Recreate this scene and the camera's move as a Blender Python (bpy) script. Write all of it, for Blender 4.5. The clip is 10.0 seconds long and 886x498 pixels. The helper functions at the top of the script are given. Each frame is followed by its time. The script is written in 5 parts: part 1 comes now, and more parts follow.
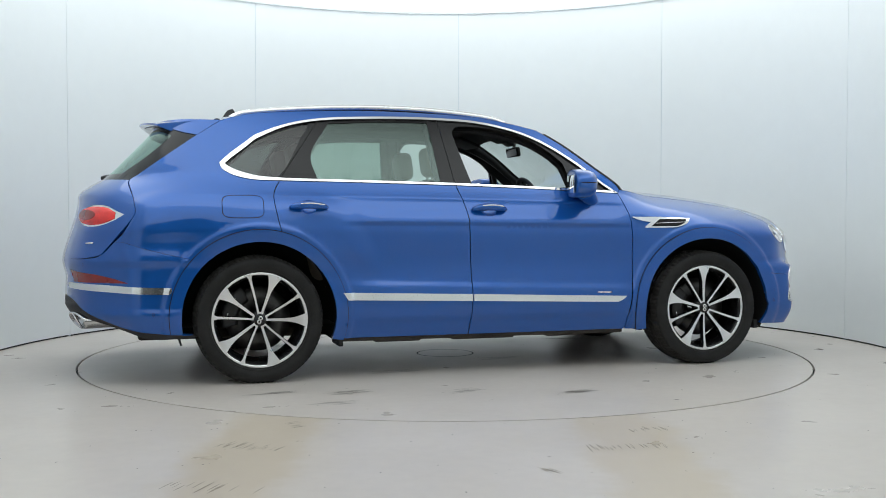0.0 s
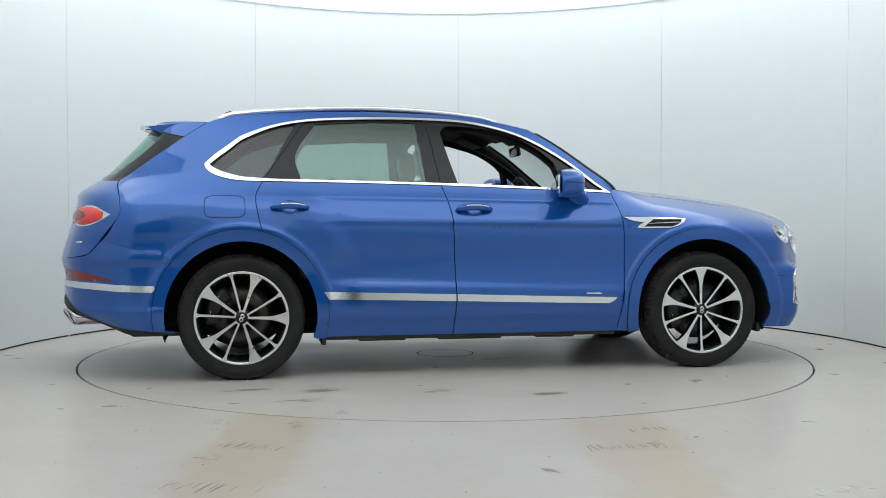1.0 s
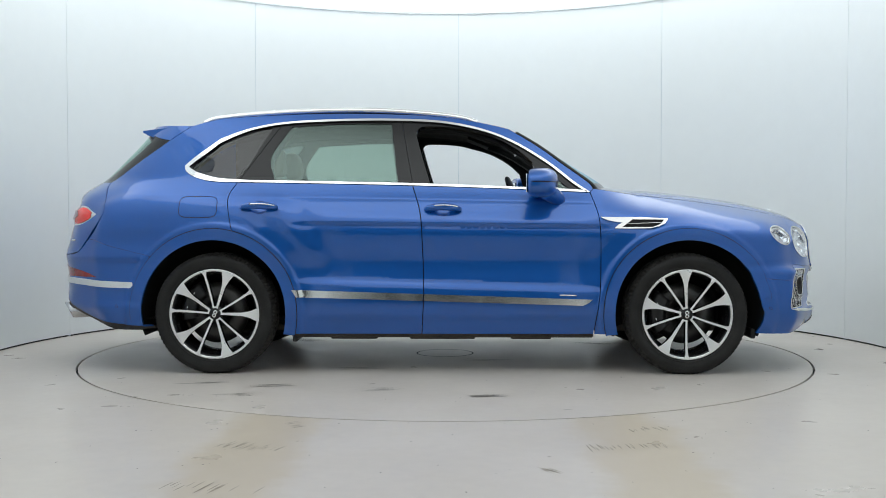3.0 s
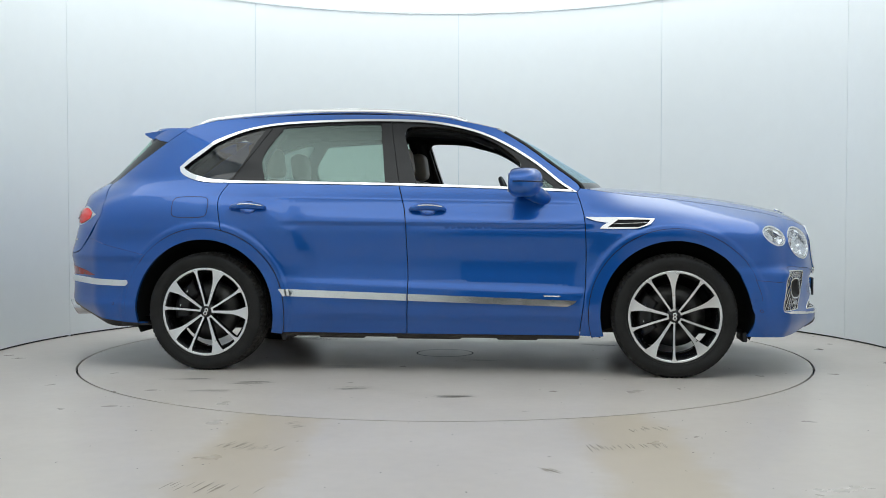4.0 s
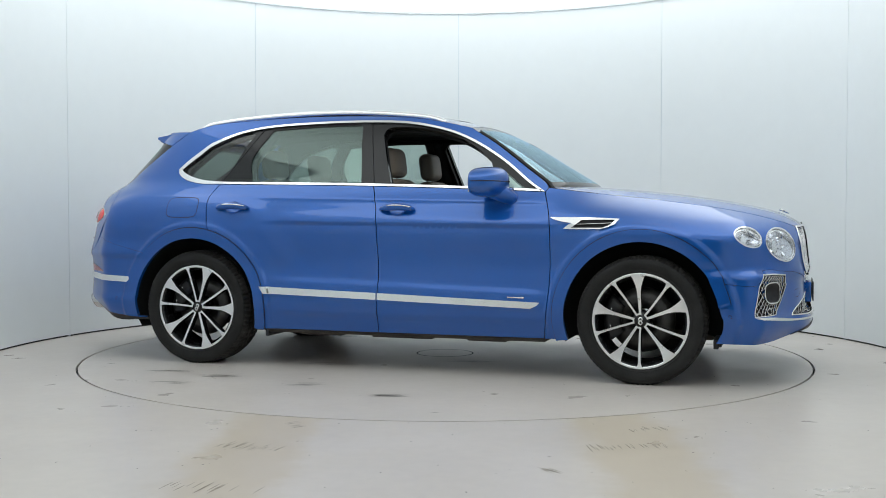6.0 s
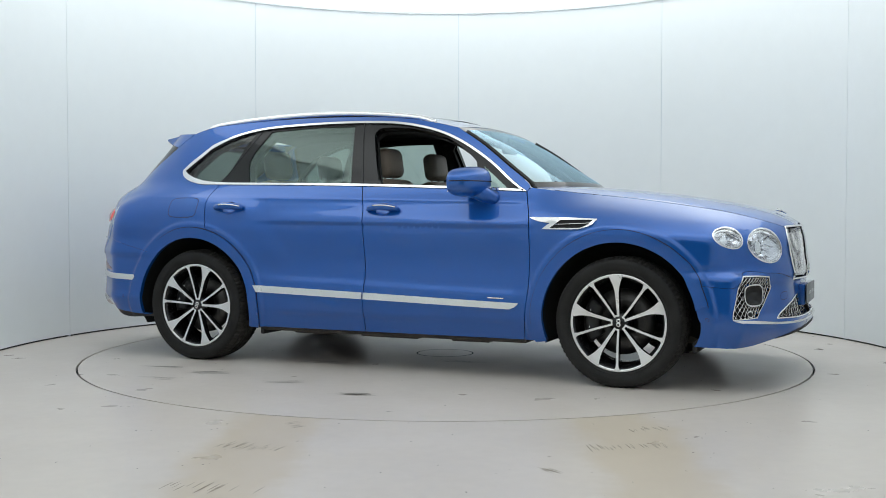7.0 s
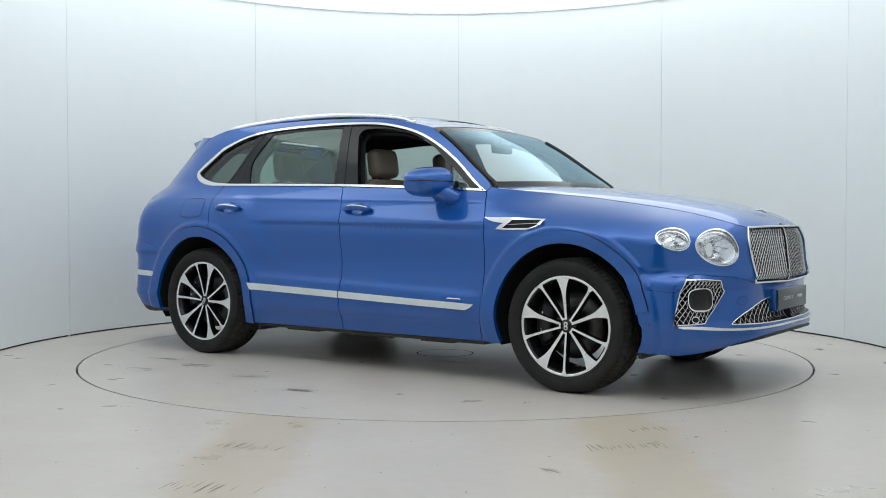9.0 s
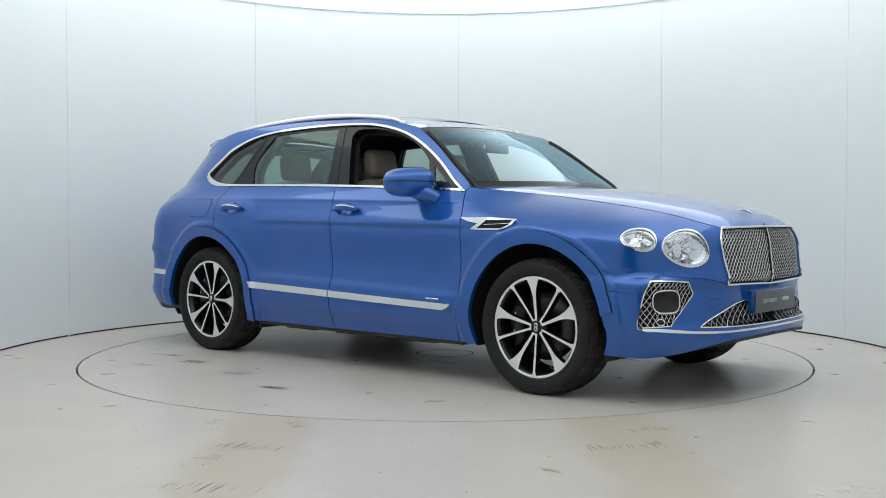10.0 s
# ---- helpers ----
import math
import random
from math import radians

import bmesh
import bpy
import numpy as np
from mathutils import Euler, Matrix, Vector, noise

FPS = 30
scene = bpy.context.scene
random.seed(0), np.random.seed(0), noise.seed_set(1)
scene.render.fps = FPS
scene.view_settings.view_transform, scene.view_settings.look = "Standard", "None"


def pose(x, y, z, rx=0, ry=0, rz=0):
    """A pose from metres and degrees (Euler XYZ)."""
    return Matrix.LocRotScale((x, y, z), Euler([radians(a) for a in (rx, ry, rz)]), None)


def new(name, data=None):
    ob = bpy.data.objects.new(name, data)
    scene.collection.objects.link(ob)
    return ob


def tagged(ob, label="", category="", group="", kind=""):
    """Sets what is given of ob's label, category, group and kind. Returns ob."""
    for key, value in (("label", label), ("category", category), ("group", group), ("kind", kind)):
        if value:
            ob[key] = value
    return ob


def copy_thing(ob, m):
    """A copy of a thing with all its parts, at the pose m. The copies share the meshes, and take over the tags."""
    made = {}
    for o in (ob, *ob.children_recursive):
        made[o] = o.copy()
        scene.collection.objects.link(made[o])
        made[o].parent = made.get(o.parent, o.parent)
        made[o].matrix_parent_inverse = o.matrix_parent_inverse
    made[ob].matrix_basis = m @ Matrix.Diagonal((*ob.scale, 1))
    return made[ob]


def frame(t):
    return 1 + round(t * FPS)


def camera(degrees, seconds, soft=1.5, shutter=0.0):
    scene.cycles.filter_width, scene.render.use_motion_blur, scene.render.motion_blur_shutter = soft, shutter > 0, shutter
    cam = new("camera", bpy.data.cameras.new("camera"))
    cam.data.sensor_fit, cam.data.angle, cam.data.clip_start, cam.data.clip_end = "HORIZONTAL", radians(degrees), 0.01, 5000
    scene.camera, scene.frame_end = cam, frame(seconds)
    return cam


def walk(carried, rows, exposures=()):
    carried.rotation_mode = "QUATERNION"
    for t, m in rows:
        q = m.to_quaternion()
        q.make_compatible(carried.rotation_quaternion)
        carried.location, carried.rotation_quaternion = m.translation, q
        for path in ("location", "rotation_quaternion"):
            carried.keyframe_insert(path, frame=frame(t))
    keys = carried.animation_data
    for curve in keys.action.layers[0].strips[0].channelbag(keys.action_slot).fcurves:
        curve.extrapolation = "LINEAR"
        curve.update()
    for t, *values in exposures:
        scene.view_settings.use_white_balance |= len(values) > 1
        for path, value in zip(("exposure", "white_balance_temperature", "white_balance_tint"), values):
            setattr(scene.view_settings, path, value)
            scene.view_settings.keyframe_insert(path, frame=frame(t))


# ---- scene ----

from mathutils import geometry
# The camera stands still on its stand; the car turns on the turntable before it.
EYE = (0.0, -7.679, 1.017)
cam = camera(45.49, 10.0, soft=0.95)
STAND = pose(*EYE, 90 - 1.925, 0, 0.112)
walk(cam, [(0.0, STAND), (10.0, STAND)])

# ---- light ----
world = bpy.data.worlds.new("world")
scene.world = world
world.use_nodes = True
world.node_tree.nodes["Background"].inputs["Color"].default_value = (0.80, 0.88, 1.0, 1)
world.node_tree.nodes["Background"].inputs["Strength"].default_value = 0.02
scene.view_settings.exposure = 0.0
CEILING_GLOW = 2.25

# ---- materials ----


def material(name, color, rough=0.5, metal=0.0, coat=0.0, vary=0.0, scale=3.0, fine=60.0, bump=0.0, bump_scale=200.0, rough_vary=0.0, coat_ior=1.5,
             spec=0.5, stain=None, stain_scale=2.0, stain_amount=0.3):
    """A principled material whose colour and gloss vary at two scales, with fine relief."""
    m = bpy.data.materials.new(name)
    m.use_nodes = True
    nt = m.node_tree
    bsdf = nt.nodes["Principled BSDF"]
    base = color if len(color) == 4 else (*color, 1)
    bsdf.inputs["Base Color"].default_value = base
    bsdf.inputs["Roughness"].default_value = rough
    bsdf.inputs["Metallic"].default_value = metal
    bsdf.inputs["Coat Weight"].default_value = coat
    bsdf.inputs["Coat Roughness"].default_value = 0.02
    bsdf.inputs["Coat IOR"].default_value = coat_ior
    bsdf.inputs["Specular IOR Level"].default_value = spec
    coords = nt.nodes.new("ShaderNodeTexCoord")

    def noise_node(s, detail=4.0):
        n = nt.nodes.new("ShaderNodeTexNoise")
        n.inputs["Scale"].default_value = s
        n.inputs["Detail"].default_value = detail
        nt.links.new(coords.outputs["Object"], n.inputs["Vector"])
        return n.outputs["Fac"]

    def mapped(value, lo, hi, a=0.0, b=1.0):
        n = nt.nodes.new("ShaderNodeMapRange")
        for key, v in (("From Min", a), ("From Max", b), ("To Min", lo), ("To Max", hi)):
            n.inputs[key].default_value = v
        nt.links.new(value, n.inputs["Value"])
        return n.outputs["Result"]

    if vary:
        big, small = noise_node(scale), noise_node(fine, 6.0)
        add = nt.nodes.new("ShaderNodeMath")
        add.operation = "ADD"
        nt.links.new(mapped(big, -vary, vary, 0.3, 0.7), add.inputs[0])
        nt.links.new(mapped(small, -vary * 0.6, vary * 0.6, 0.3, 0.7), add.inputs[1])
        hsv = nt.nodes.new("ShaderNodeHueSaturation")
        hsv.inputs["Color"].default_value = base
        nt.links.new(mapped(add.outputs[0], 0.0, 2.0, -1.0, 1.0), hsv.inputs["Value"])
        out = hsv.outputs["Color"]
        if stain:
            mix = nt.nodes.new("ShaderNodeMix")
            mix.data_type = "RGBA"
            nt.links.new(mapped(noise_node(stain_scale, 8.0), 0.0, stain_amount, 0.5, 0.72), mix.inputs["Factor"])
            nt.links.new(out, mix.inputs["A"])
            mix.inputs["B"].default_value = stain
            out = mix.outputs["Result"]
        nt.links.new(out, bsdf.inputs["Base Color"])
    if rough_vary:
        nt.links.new(mapped(noise_node(scale * 2.3, 6.0), max(0.0, rough - rough_vary), min(1.0, rough + rough_vary), 0.3, 0.7), bsdf.inputs["Roughness"])
    if bump:
        b = nt.nodes.new("ShaderNodeBump")
        b.inputs["Strength"].default_value = bump
        b.inputs["Distance"].default_value = 0.002
        nt.links.new(noise_node(bump_scale, 5.0), b.inputs["Height"])
        nt.links.new(b.outputs["Normal"], bsdf.inputs["Normal"])
    return m


def glow(name, color, strength):
    m = bpy.data.materials.new(name)
    m.use_nodes = True
    nt = m.node_tree
    nt.nodes.remove(nt.nodes["Principled BSDF"])
    e = nt.nodes.new("ShaderNodeEmission")
    e.inputs["Color"].default_value = (*color, 1)
    e.inputs["Strength"].default_value = strength
    nt.links.new(e.outputs[0], nt.nodes["Material Output"].inputs["Surface"])
    return m


def lit_ceiling():
    """Back-lit stretched sheet, its middle dimmed so that the car's upward faces reflect less."""
    m = glow("lit_stretch_ceiling", (0.935, 0.995, 1.0), CEILING_GLOW)
    nt = m.node_tree
    coords, far, rng = nt.nodes.new("ShaderNodeTexCoord"), nt.nodes.new("ShaderNodeVectorMath"), nt.nodes.new("ShaderNodeMapRange")
    far.operation = "LENGTH"
    rng.interpolation_type = "SMOOTHSTEP"
    for key, v in (("From Min", 0.8), ("From Max", 3.2), ("To Min", CEILING_GLOW * 0.27), ("To Max", CEILING_GLOW)):
        rng.inputs[key].default_value = v
    nt.links.new(coords.outputs["Object"], far.inputs[0])
    nt.links.new(far.outputs["Value"], rng.inputs["Value"])
    nt.links.new(rng.outputs[0], nt.nodes["Emission"].inputs["Strength"])
    return m


def glass(name, tint, rough=0.0, gloss=0.08, sheen=(1, 1, 1)):
    """Thin tinted glass: a clear tinted sheet with a mirror gloss by Fresnel."""
    m = bpy.data.materials.new(name)
    m.use_nodes = True
    nt = m.node_tree
    nt.nodes.remove(nt.nodes["Principled BSDF"])
    clear, shine = nt.nodes.new("ShaderNodeBsdfTransparent"), nt.nodes.new("ShaderNodeBsdfGlossy")
    clear.inputs["Color"].default_value = (*tint, 1)
    shine.inputs["Roughness"].default_value = rough
    shine.inputs["Color"].default_value = (*sheen, 1)
    # gloss grows towards grazing angles, alike from both sides of the thin pane
    facing, mix = nt.nodes.new("ShaderNodeLayerWeight"), nt.nodes.new("ShaderNodeMixShader")
    power, gain = nt.nodes.new("ShaderNodeMath"), nt.nodes.new("ShaderNodeMath")
    power.operation, power.inputs[1].default_value = "POWER", 5.0
    gain.operation, gain.inputs[1].default_value, gain.inputs[2].default_value = "MULTIPLY_ADD", 0.90, gloss
    nt.links.new(facing.outputs["Facing"], power.inputs[0])
    nt.links.new(power.outputs[0], gain.inputs[0])
    nt.links.new(gain.outputs[0], mix.inputs[0])
    nt.links.new(clear.outputs[0], mix.inputs[1])
    nt.links.new(shine.outputs[0], mix.inputs[2])
    nt.links.new(mix.outputs[0], nt.nodes["Material Output"].inputs["Surface"])
    return m


def car_paint():
    """Metallic blue paint under clear lacquer, with fine flakes."""
    m = material("blue_metallic_paint", PAINT, rough=0.31, metal=0.42, coat=1.0, coat_ior=1.56, spec=0.15)
    nt = m.node_tree
    bsdf = nt.nodes["Principled BSDF"]
    coords, flakes = nt.nodes.new("ShaderNodeTexCoord"), nt.nodes.new("ShaderNodeTexVoronoi")
    flakes.inputs["Scale"].default_value = 900
    nt.links.new(coords.outputs["Object"], flakes.inputs["Vector"])
    hsv, rng = nt.nodes.new("ShaderNodeHueSaturation"), nt.nodes.new("ShaderNodeMapRange")
    hsv.inputs["Color"].default_value = PAINT
    rng.inputs["To Min"].default_value, rng.inputs["To Max"].default_value = 0.9, 1.1
    nt.links.new(flakes.outputs["Color"], rng.inputs["Value"])
    nt.links.new(rng.outputs[0], hsv.inputs["Value"])
    nt.links.new(hsv.outputs[0], bsdf.inputs["Base Color"])
    return m


def worn_floor():
    """Pale resin with two beige worn wheel tracks that lead to the turntable."""
    m = material("pale_resin_floor", (0.600, 0.546, 0.500), 0.31, vary=0.04, scale=1.1, fine=14, rough_vary=0.04, bump=0.04, bump_scale=60)
    nt = m.node_tree
    bsdf = nt.nodes["Principled BSDF"]
    old = bsdf.inputs["Base Color"].links[0].from_socket

    def math_node(op, a, b=None, c=None):
        n = nt.nodes.new("ShaderNodeMath")
        n.operation = op
        for i, v in enumerate((a, b, c)):
            if v is None:
                continue
            if isinstance(v, (int, float)):
                n.inputs[i].default_value = v
            else:
                nt.links.new(v, n.inputs[i])
        return n.outputs[0]

    coords, split = nt.nodes.new("ShaderNodeTexCoord"), nt.nodes.new("ShaderNodeSeparateXYZ")
    nt.links.new(coords.outputs["Object"], split.inputs[0])
    wob = nt.nodes.new("ShaderNodeTexNoise")
    wob.inputs["Scale"].default_value, wob.inputs["Detail"].default_value = 3.5, 7.0
    nt.links.new(coords.outputs["Object"], wob.inputs["Vector"])
    off = math_node("ABSOLUTE", math_node("SUBTRACT", math_node("ABSOLUTE", split.outputs["X"]), 0.83))
    off = math_node("ADD", off, math_node("MULTIPLY", math_node("SUBTRACT", wob.outputs["Fac"], 0.5), 0.30))
    band = nt.nodes.new("ShaderNodeMapRange")
    band.interpolation_type = "SMOOTHSTEP"
    for key, v in (("From Min", 0.30), ("From Max", 0.12), ("To Min", 0.0), ("To Max", 0.8)):
        band.inputs[key].default_value = v
    nt.links.new(off, band.inputs["Value"])
    mix = nt.nodes.new("ShaderNodeMix")
    mix.data_type = "RGBA"
    nt.links.new(math_node("MULTIPLY", band.outputs[0], math_node("LESS_THAN", split.outputs["Y"], -1.0)), mix.inputs["Factor"])
    nt.links.new(old, mix.inputs["A"])
    mix.inputs["B"].default_value = (0.545, 0.465, 0.362, 1)
    nt.links.new(mix.outputs["Result"], bsdf.inputs["Base Color"])
    return m


PAINT = (0.005, 0.091, 0.385, 1)
M = {
    "paint": car_paint(),
    "wall": material("white_wall_paint", (0.79, 0.83, 0.845), 0.5, vary=0.012, scale=0.7, fine=8, bump=0.05, bump_scale=90),
    "wall_seam": material("wall_joint", (0.50, 0.60, 0.66), 0.6, vary=0.05),
    "floor": worn_floor(),
    "table": material("turntable_resin", (0.600, 0.546, 0.500), 0.31, vary=0.04, scale=1.3, fine=18, rough_vary=0.04, bump=0.04, bump_scale=60),
    "gap": material("black_gap", (0.012, 0.012, 0.013), 0.8),
    "scuff": material("rubber_scuff", (0.15, 0.138, 0.125), 0.7, spec=0.02, vary=0.3, scale=30, fine=200),
    "faint_scuff": material("faint_scuff", (0.36, 0.32, 0.27), 0.7, spec=0.05, vary=0.2, scale=30, fine=200),
    # for the unseen end wall that the doors reflect as a dark patch
    "dark_wall": material("dark_grey_wall", (0.05, 0.055, 0.06), 0.7, vary=0.1, scale=1.0),
    "ceiling": lit_ceiling(),
    # glow of the unseen fill panel over the camera bay
    "bay_fill": glow("bay_fill_glow", (0.935, 0.995, 1.0), CEILING_GLOW * 0.52),
    "chrome": material("polished_chrome", (0.80, 0.80, 0.80), 0.08, 1.0, rough_vary=0.03, scale=6),
    "dark_chrome": material("mesh_chrome", (0.62, 0.62, 0.62), 0.16, 1.0, vary=0.05, scale=20),
    "satin": material("satin_silver", (0.88, 0.88, 0.87), 0.17, 1.0, vary=0.02, scale=5, rough_vary=0.04),
    "machined": material("machined_alloy", (0.86, 0.86, 0.86), 0.32, 0.9, vary=0.04, scale=8, fine=300, rough_vary=0.06),
    "rim_black": material("gloss_black_alloy", (0.008, 0.008, 0.009), 0.25, coat=0.0, vary=0.1),
    "gloss_black": material("gloss_black_trim", (0.006, 0.006, 0.007), 0.14, spec=0.35, coat=0.0, vary=0.05),
    "black": material("black_plastic", (0.014, 0.014, 0.015), 0.55, vary=0.15, scale=8, bump=0.3, bump_scale=900),
    "void": material("dark_inner_shell", (0.006, 0.006, 0.007), 0.8, vary=0.1),
    "under": material("dusty_underbody", (0.045, 0.038, 0.032), 0.8, vary=0.35, scale=6, fine=50),
    "tyre": material("tyre_rubber", (0.015, 0.0148, 0.0145), 0.70, spec=0.28, vary=0.25, scale=9, fine=120, bump=0.25, bump_scale=400),
    "tread": material("dusty_tread_rubber", (0.034, 0.032, 0.030), 0.8, spec=0.2, vary=0.4, scale=14, fine=160, bump=0.3, bump_scale=300),
    "disc": material("brake_disc_iron", (0.085, 0.082, 0.08), 0.45, 1.0, vary=0.12, scale=12, fine=150, rough_vary=0.1),
    "caliper": material("black_caliper", (0.012, 0.012, 0.013), 0.4, vary=0.1),
    "badge": material("badge_silver", (0.75, 0.75, 0.74), 0.25, 0.8, vary=0.02),
    "privacy": glass("privacy_glass", (0.26, 0.31, 0.29), gloss=0.06),
    "tint": glass("rear_door_glass", (0.47, 0.59, 0.54), gloss=0.10, sheen=(0.80, 1.0, 0.93)),
    "screen": glass("windscreen_glass", (0.78, 0.86, 0.83), gloss=0.10, sheen=(0.62, 0.86, 1.0)),
    "lens": glass("lamp_lens", (0.96, 0.97, 0.98)),
    "red": material("red_lamp_lens", (0.80, 0.025, 0.018), 0.2, coat=0.6, vary=0.12, scale=30, fine=160),
    "red_dark": material("dark_red_lens", (0.24, 0.012, 0.011), 0.2, coat=0.4, vary=0.1, scale=20),
    "leather": material("taupe_leather", (0.225, 0.180, 0.145), 0.5, vary=0.08, scale=5, fine=90, bump=0.3, bump_scale=350),
    "headliner": material("black_headliner", (0.012, 0.012, 0.013), 0.9, vary=0.1, fine=120),
    "dash": material("dark_dashboard", (0.020, 0.022, 0.030), 0.5, vary=0.1, bump=0.2, bump_scale=500),
    "plate": material("grey_show_plate", (0.10, 0.105, 0.11), 0.35, vary=0.05),
    "white_print": material("pale_print", (0.55, 0.56, 0.57), 0.5),
    "mirror": material("mirror_glass", (0.9, 0.92, 0.93), 0.02, 1.0),
}


# ---- the car's form ----
def spline(xs, ys):
    """A smooth monotone-limited curve through a few control values."""
    xs, ys = np.array(xs, float), np.array(ys, float)
    d = np.diff(ys) / np.diff(xs)
    m = np.concatenate([[d[0]], (d[1:] + d[:-1]) / 2, [d[-1]]])
    for i in range(len(d)):
        if d[i] == 0:
            m[i] = m[i + 1] = 0
    for i in range(1, len(d)):
        if d[i] * d[i - 1] <= 0:
            m[i] = 0

    def at(x):
        x = np.clip(np.asarray(x, float), xs[0], xs[-1])
        i = np.clip(np.searchsorted(xs, x) - 1, 0, len(d) - 1)
        h = xs[i + 1] - xs[i]
        t = (x - xs[i]) / h
        return ((2 * t**3 - 3 * t**2 + 1) * ys[i] + (t**3 - 2 * t**2 + t) * h * m[i]
                + (3 * t**2 - 2 * t**3) * ys[i + 1] + (t**3 - t**2) * h * m[i + 1])
    return at


def smooth(a, b, x):
    t = np.clip((np.asarray(x, float) - a) / (b - a), 0, 1)
    return t * t * (3 - 2 * t)


# The car stands along x (front at +x), its axles at x = -AXLE and +AXLE, the ground at z = 0.
AXLE, HUB_Z = 1.4975, 0.378
FRONT_START, REAR_START, FRONT_LONG, REAR_LONG = 1.5, -1.5, 0.95, 1.2
NOSE, TAIL = FRONT_START + 2 * FRONT_LONG, REAR_START - 2 * REAR_LONG
half_width = spline([0.22, 0.27, 0.35, 0.45, 0.55, 0.70, 0.90, 0.955, 1.03, 1.10, 1.15, 1.20, 1.40, 1.60, 1.66, 1.70, 1.73],
                    [0.915, 0.935, 0.962, 0.978, 0.976, 0.970, 0.972, 0.964, 0.948, 0.922, 0.895, 0.868, 0.790, 0.705, 0.665, 0.600, 0.48])
belt = spline([-2.6, -1.6, -1.0, 0.9, 2.5], [1.20, 1.205, 1.20, 1.142, 1.10])
nose_x = spline([0.18, 0.26, 0.34, 0.395, 0.425, 0.52, 0.60, 0.635, 0.665, 0.75, 0.92, 1.0, 1.1], [2.36, 2.435, 2.478, 2.480, 2.455, 2.443, 2.438, 2.452, 2.462, 2.452, 2.425, 2.385, 2.30])
nose_n = spline([0.3, 0.57, 0.665, 0.80, 0.95], [3.2, 3.4, 3.0, 2.75, 2.8])
tail_n = spline([0.30, 0.70, 0.90, 1.10, 1.30], [2.7, 2.75, 2.75, 2.8, 3.2])
tail_start = spline([0.3, 1.06, 1.26, 1.7], [-2.0, -2.0, -1.5, -1.5])
# plan of the wing's corner round the lamps
brow_x = spline([0, 0.35, 0.549, 0.84, 1.162, 1.337, 1.5, 1.75, 2], [0, 0.358, 0.562, 0.728, 0.860, 0.915, 0.957, 0.992, 1])
brow_y = spline([0, 0.35, 0.549, 0.84, 1.162, 1.337, 1.5, 1.75, 2], [1, 0.999, 0.976, 0.850, 0.700, 0.600, 0.490, 0.257, 0])
# plan of the tail's corner: the flank runs straight, breaks, and turns to the back
rump_x = spline([0, 0.24, 0.33, 0.43, 0.80, 1.17, 1.55, 2], [0, 0.275, 0.365, 0.450, 0.735, 0.890, 0.970, 1])
rump_y = spline([0, 0.24, 0.33, 0.43, 0.80, 1.17, 1.55, 2], [1, 0.992, 0.972, 0.930, 0.765, 0.560, 0.310, 0])
# plan of the bumper's corner: a hard ridge outside the vent, then a facet that turns to the front
corner_x = spline([0, 0.35, 0.549, 0.64, 0.70, 0.76, 1.18, 1.5, 1.75, 2], [0, 0.358, 0.562, 0.655, 0.701, 0.735, 0.864, 0.962, 0.994, 1])
corner_y = spline([0, 0.35, 0.549, 0.64, 0.70, 0.76, 1.18, 1.5, 1.75, 2], [1, 0.999, 0.996, 0.990, 0.975, 0.930, 0.700, 0.500, 0.260, 0])
tail_x = spline([0.25, 0.36, 0.42, 0.52, 0.62, 0.72, 0.76, 0.83, 1.0, 1.08, 1.14, 1.19, 1.23, 1.40, 1.55, 1.70],
                [-2.46, -2.58, -2.645, -2.65, -2.645, -2.665, -2.66, -2.640, -2.585, -2.567, -2.555, -2.49, -2.42, -2.24, -2.10, -1.98])
taper = spline([-2.6, -2.0, -1.4, -0.3, 0.6, 1.2, 1.6, 2.2], [-0.055, -0.03, 0.0, 0.0, -0.012, -0.02, -0.02, -0.02])


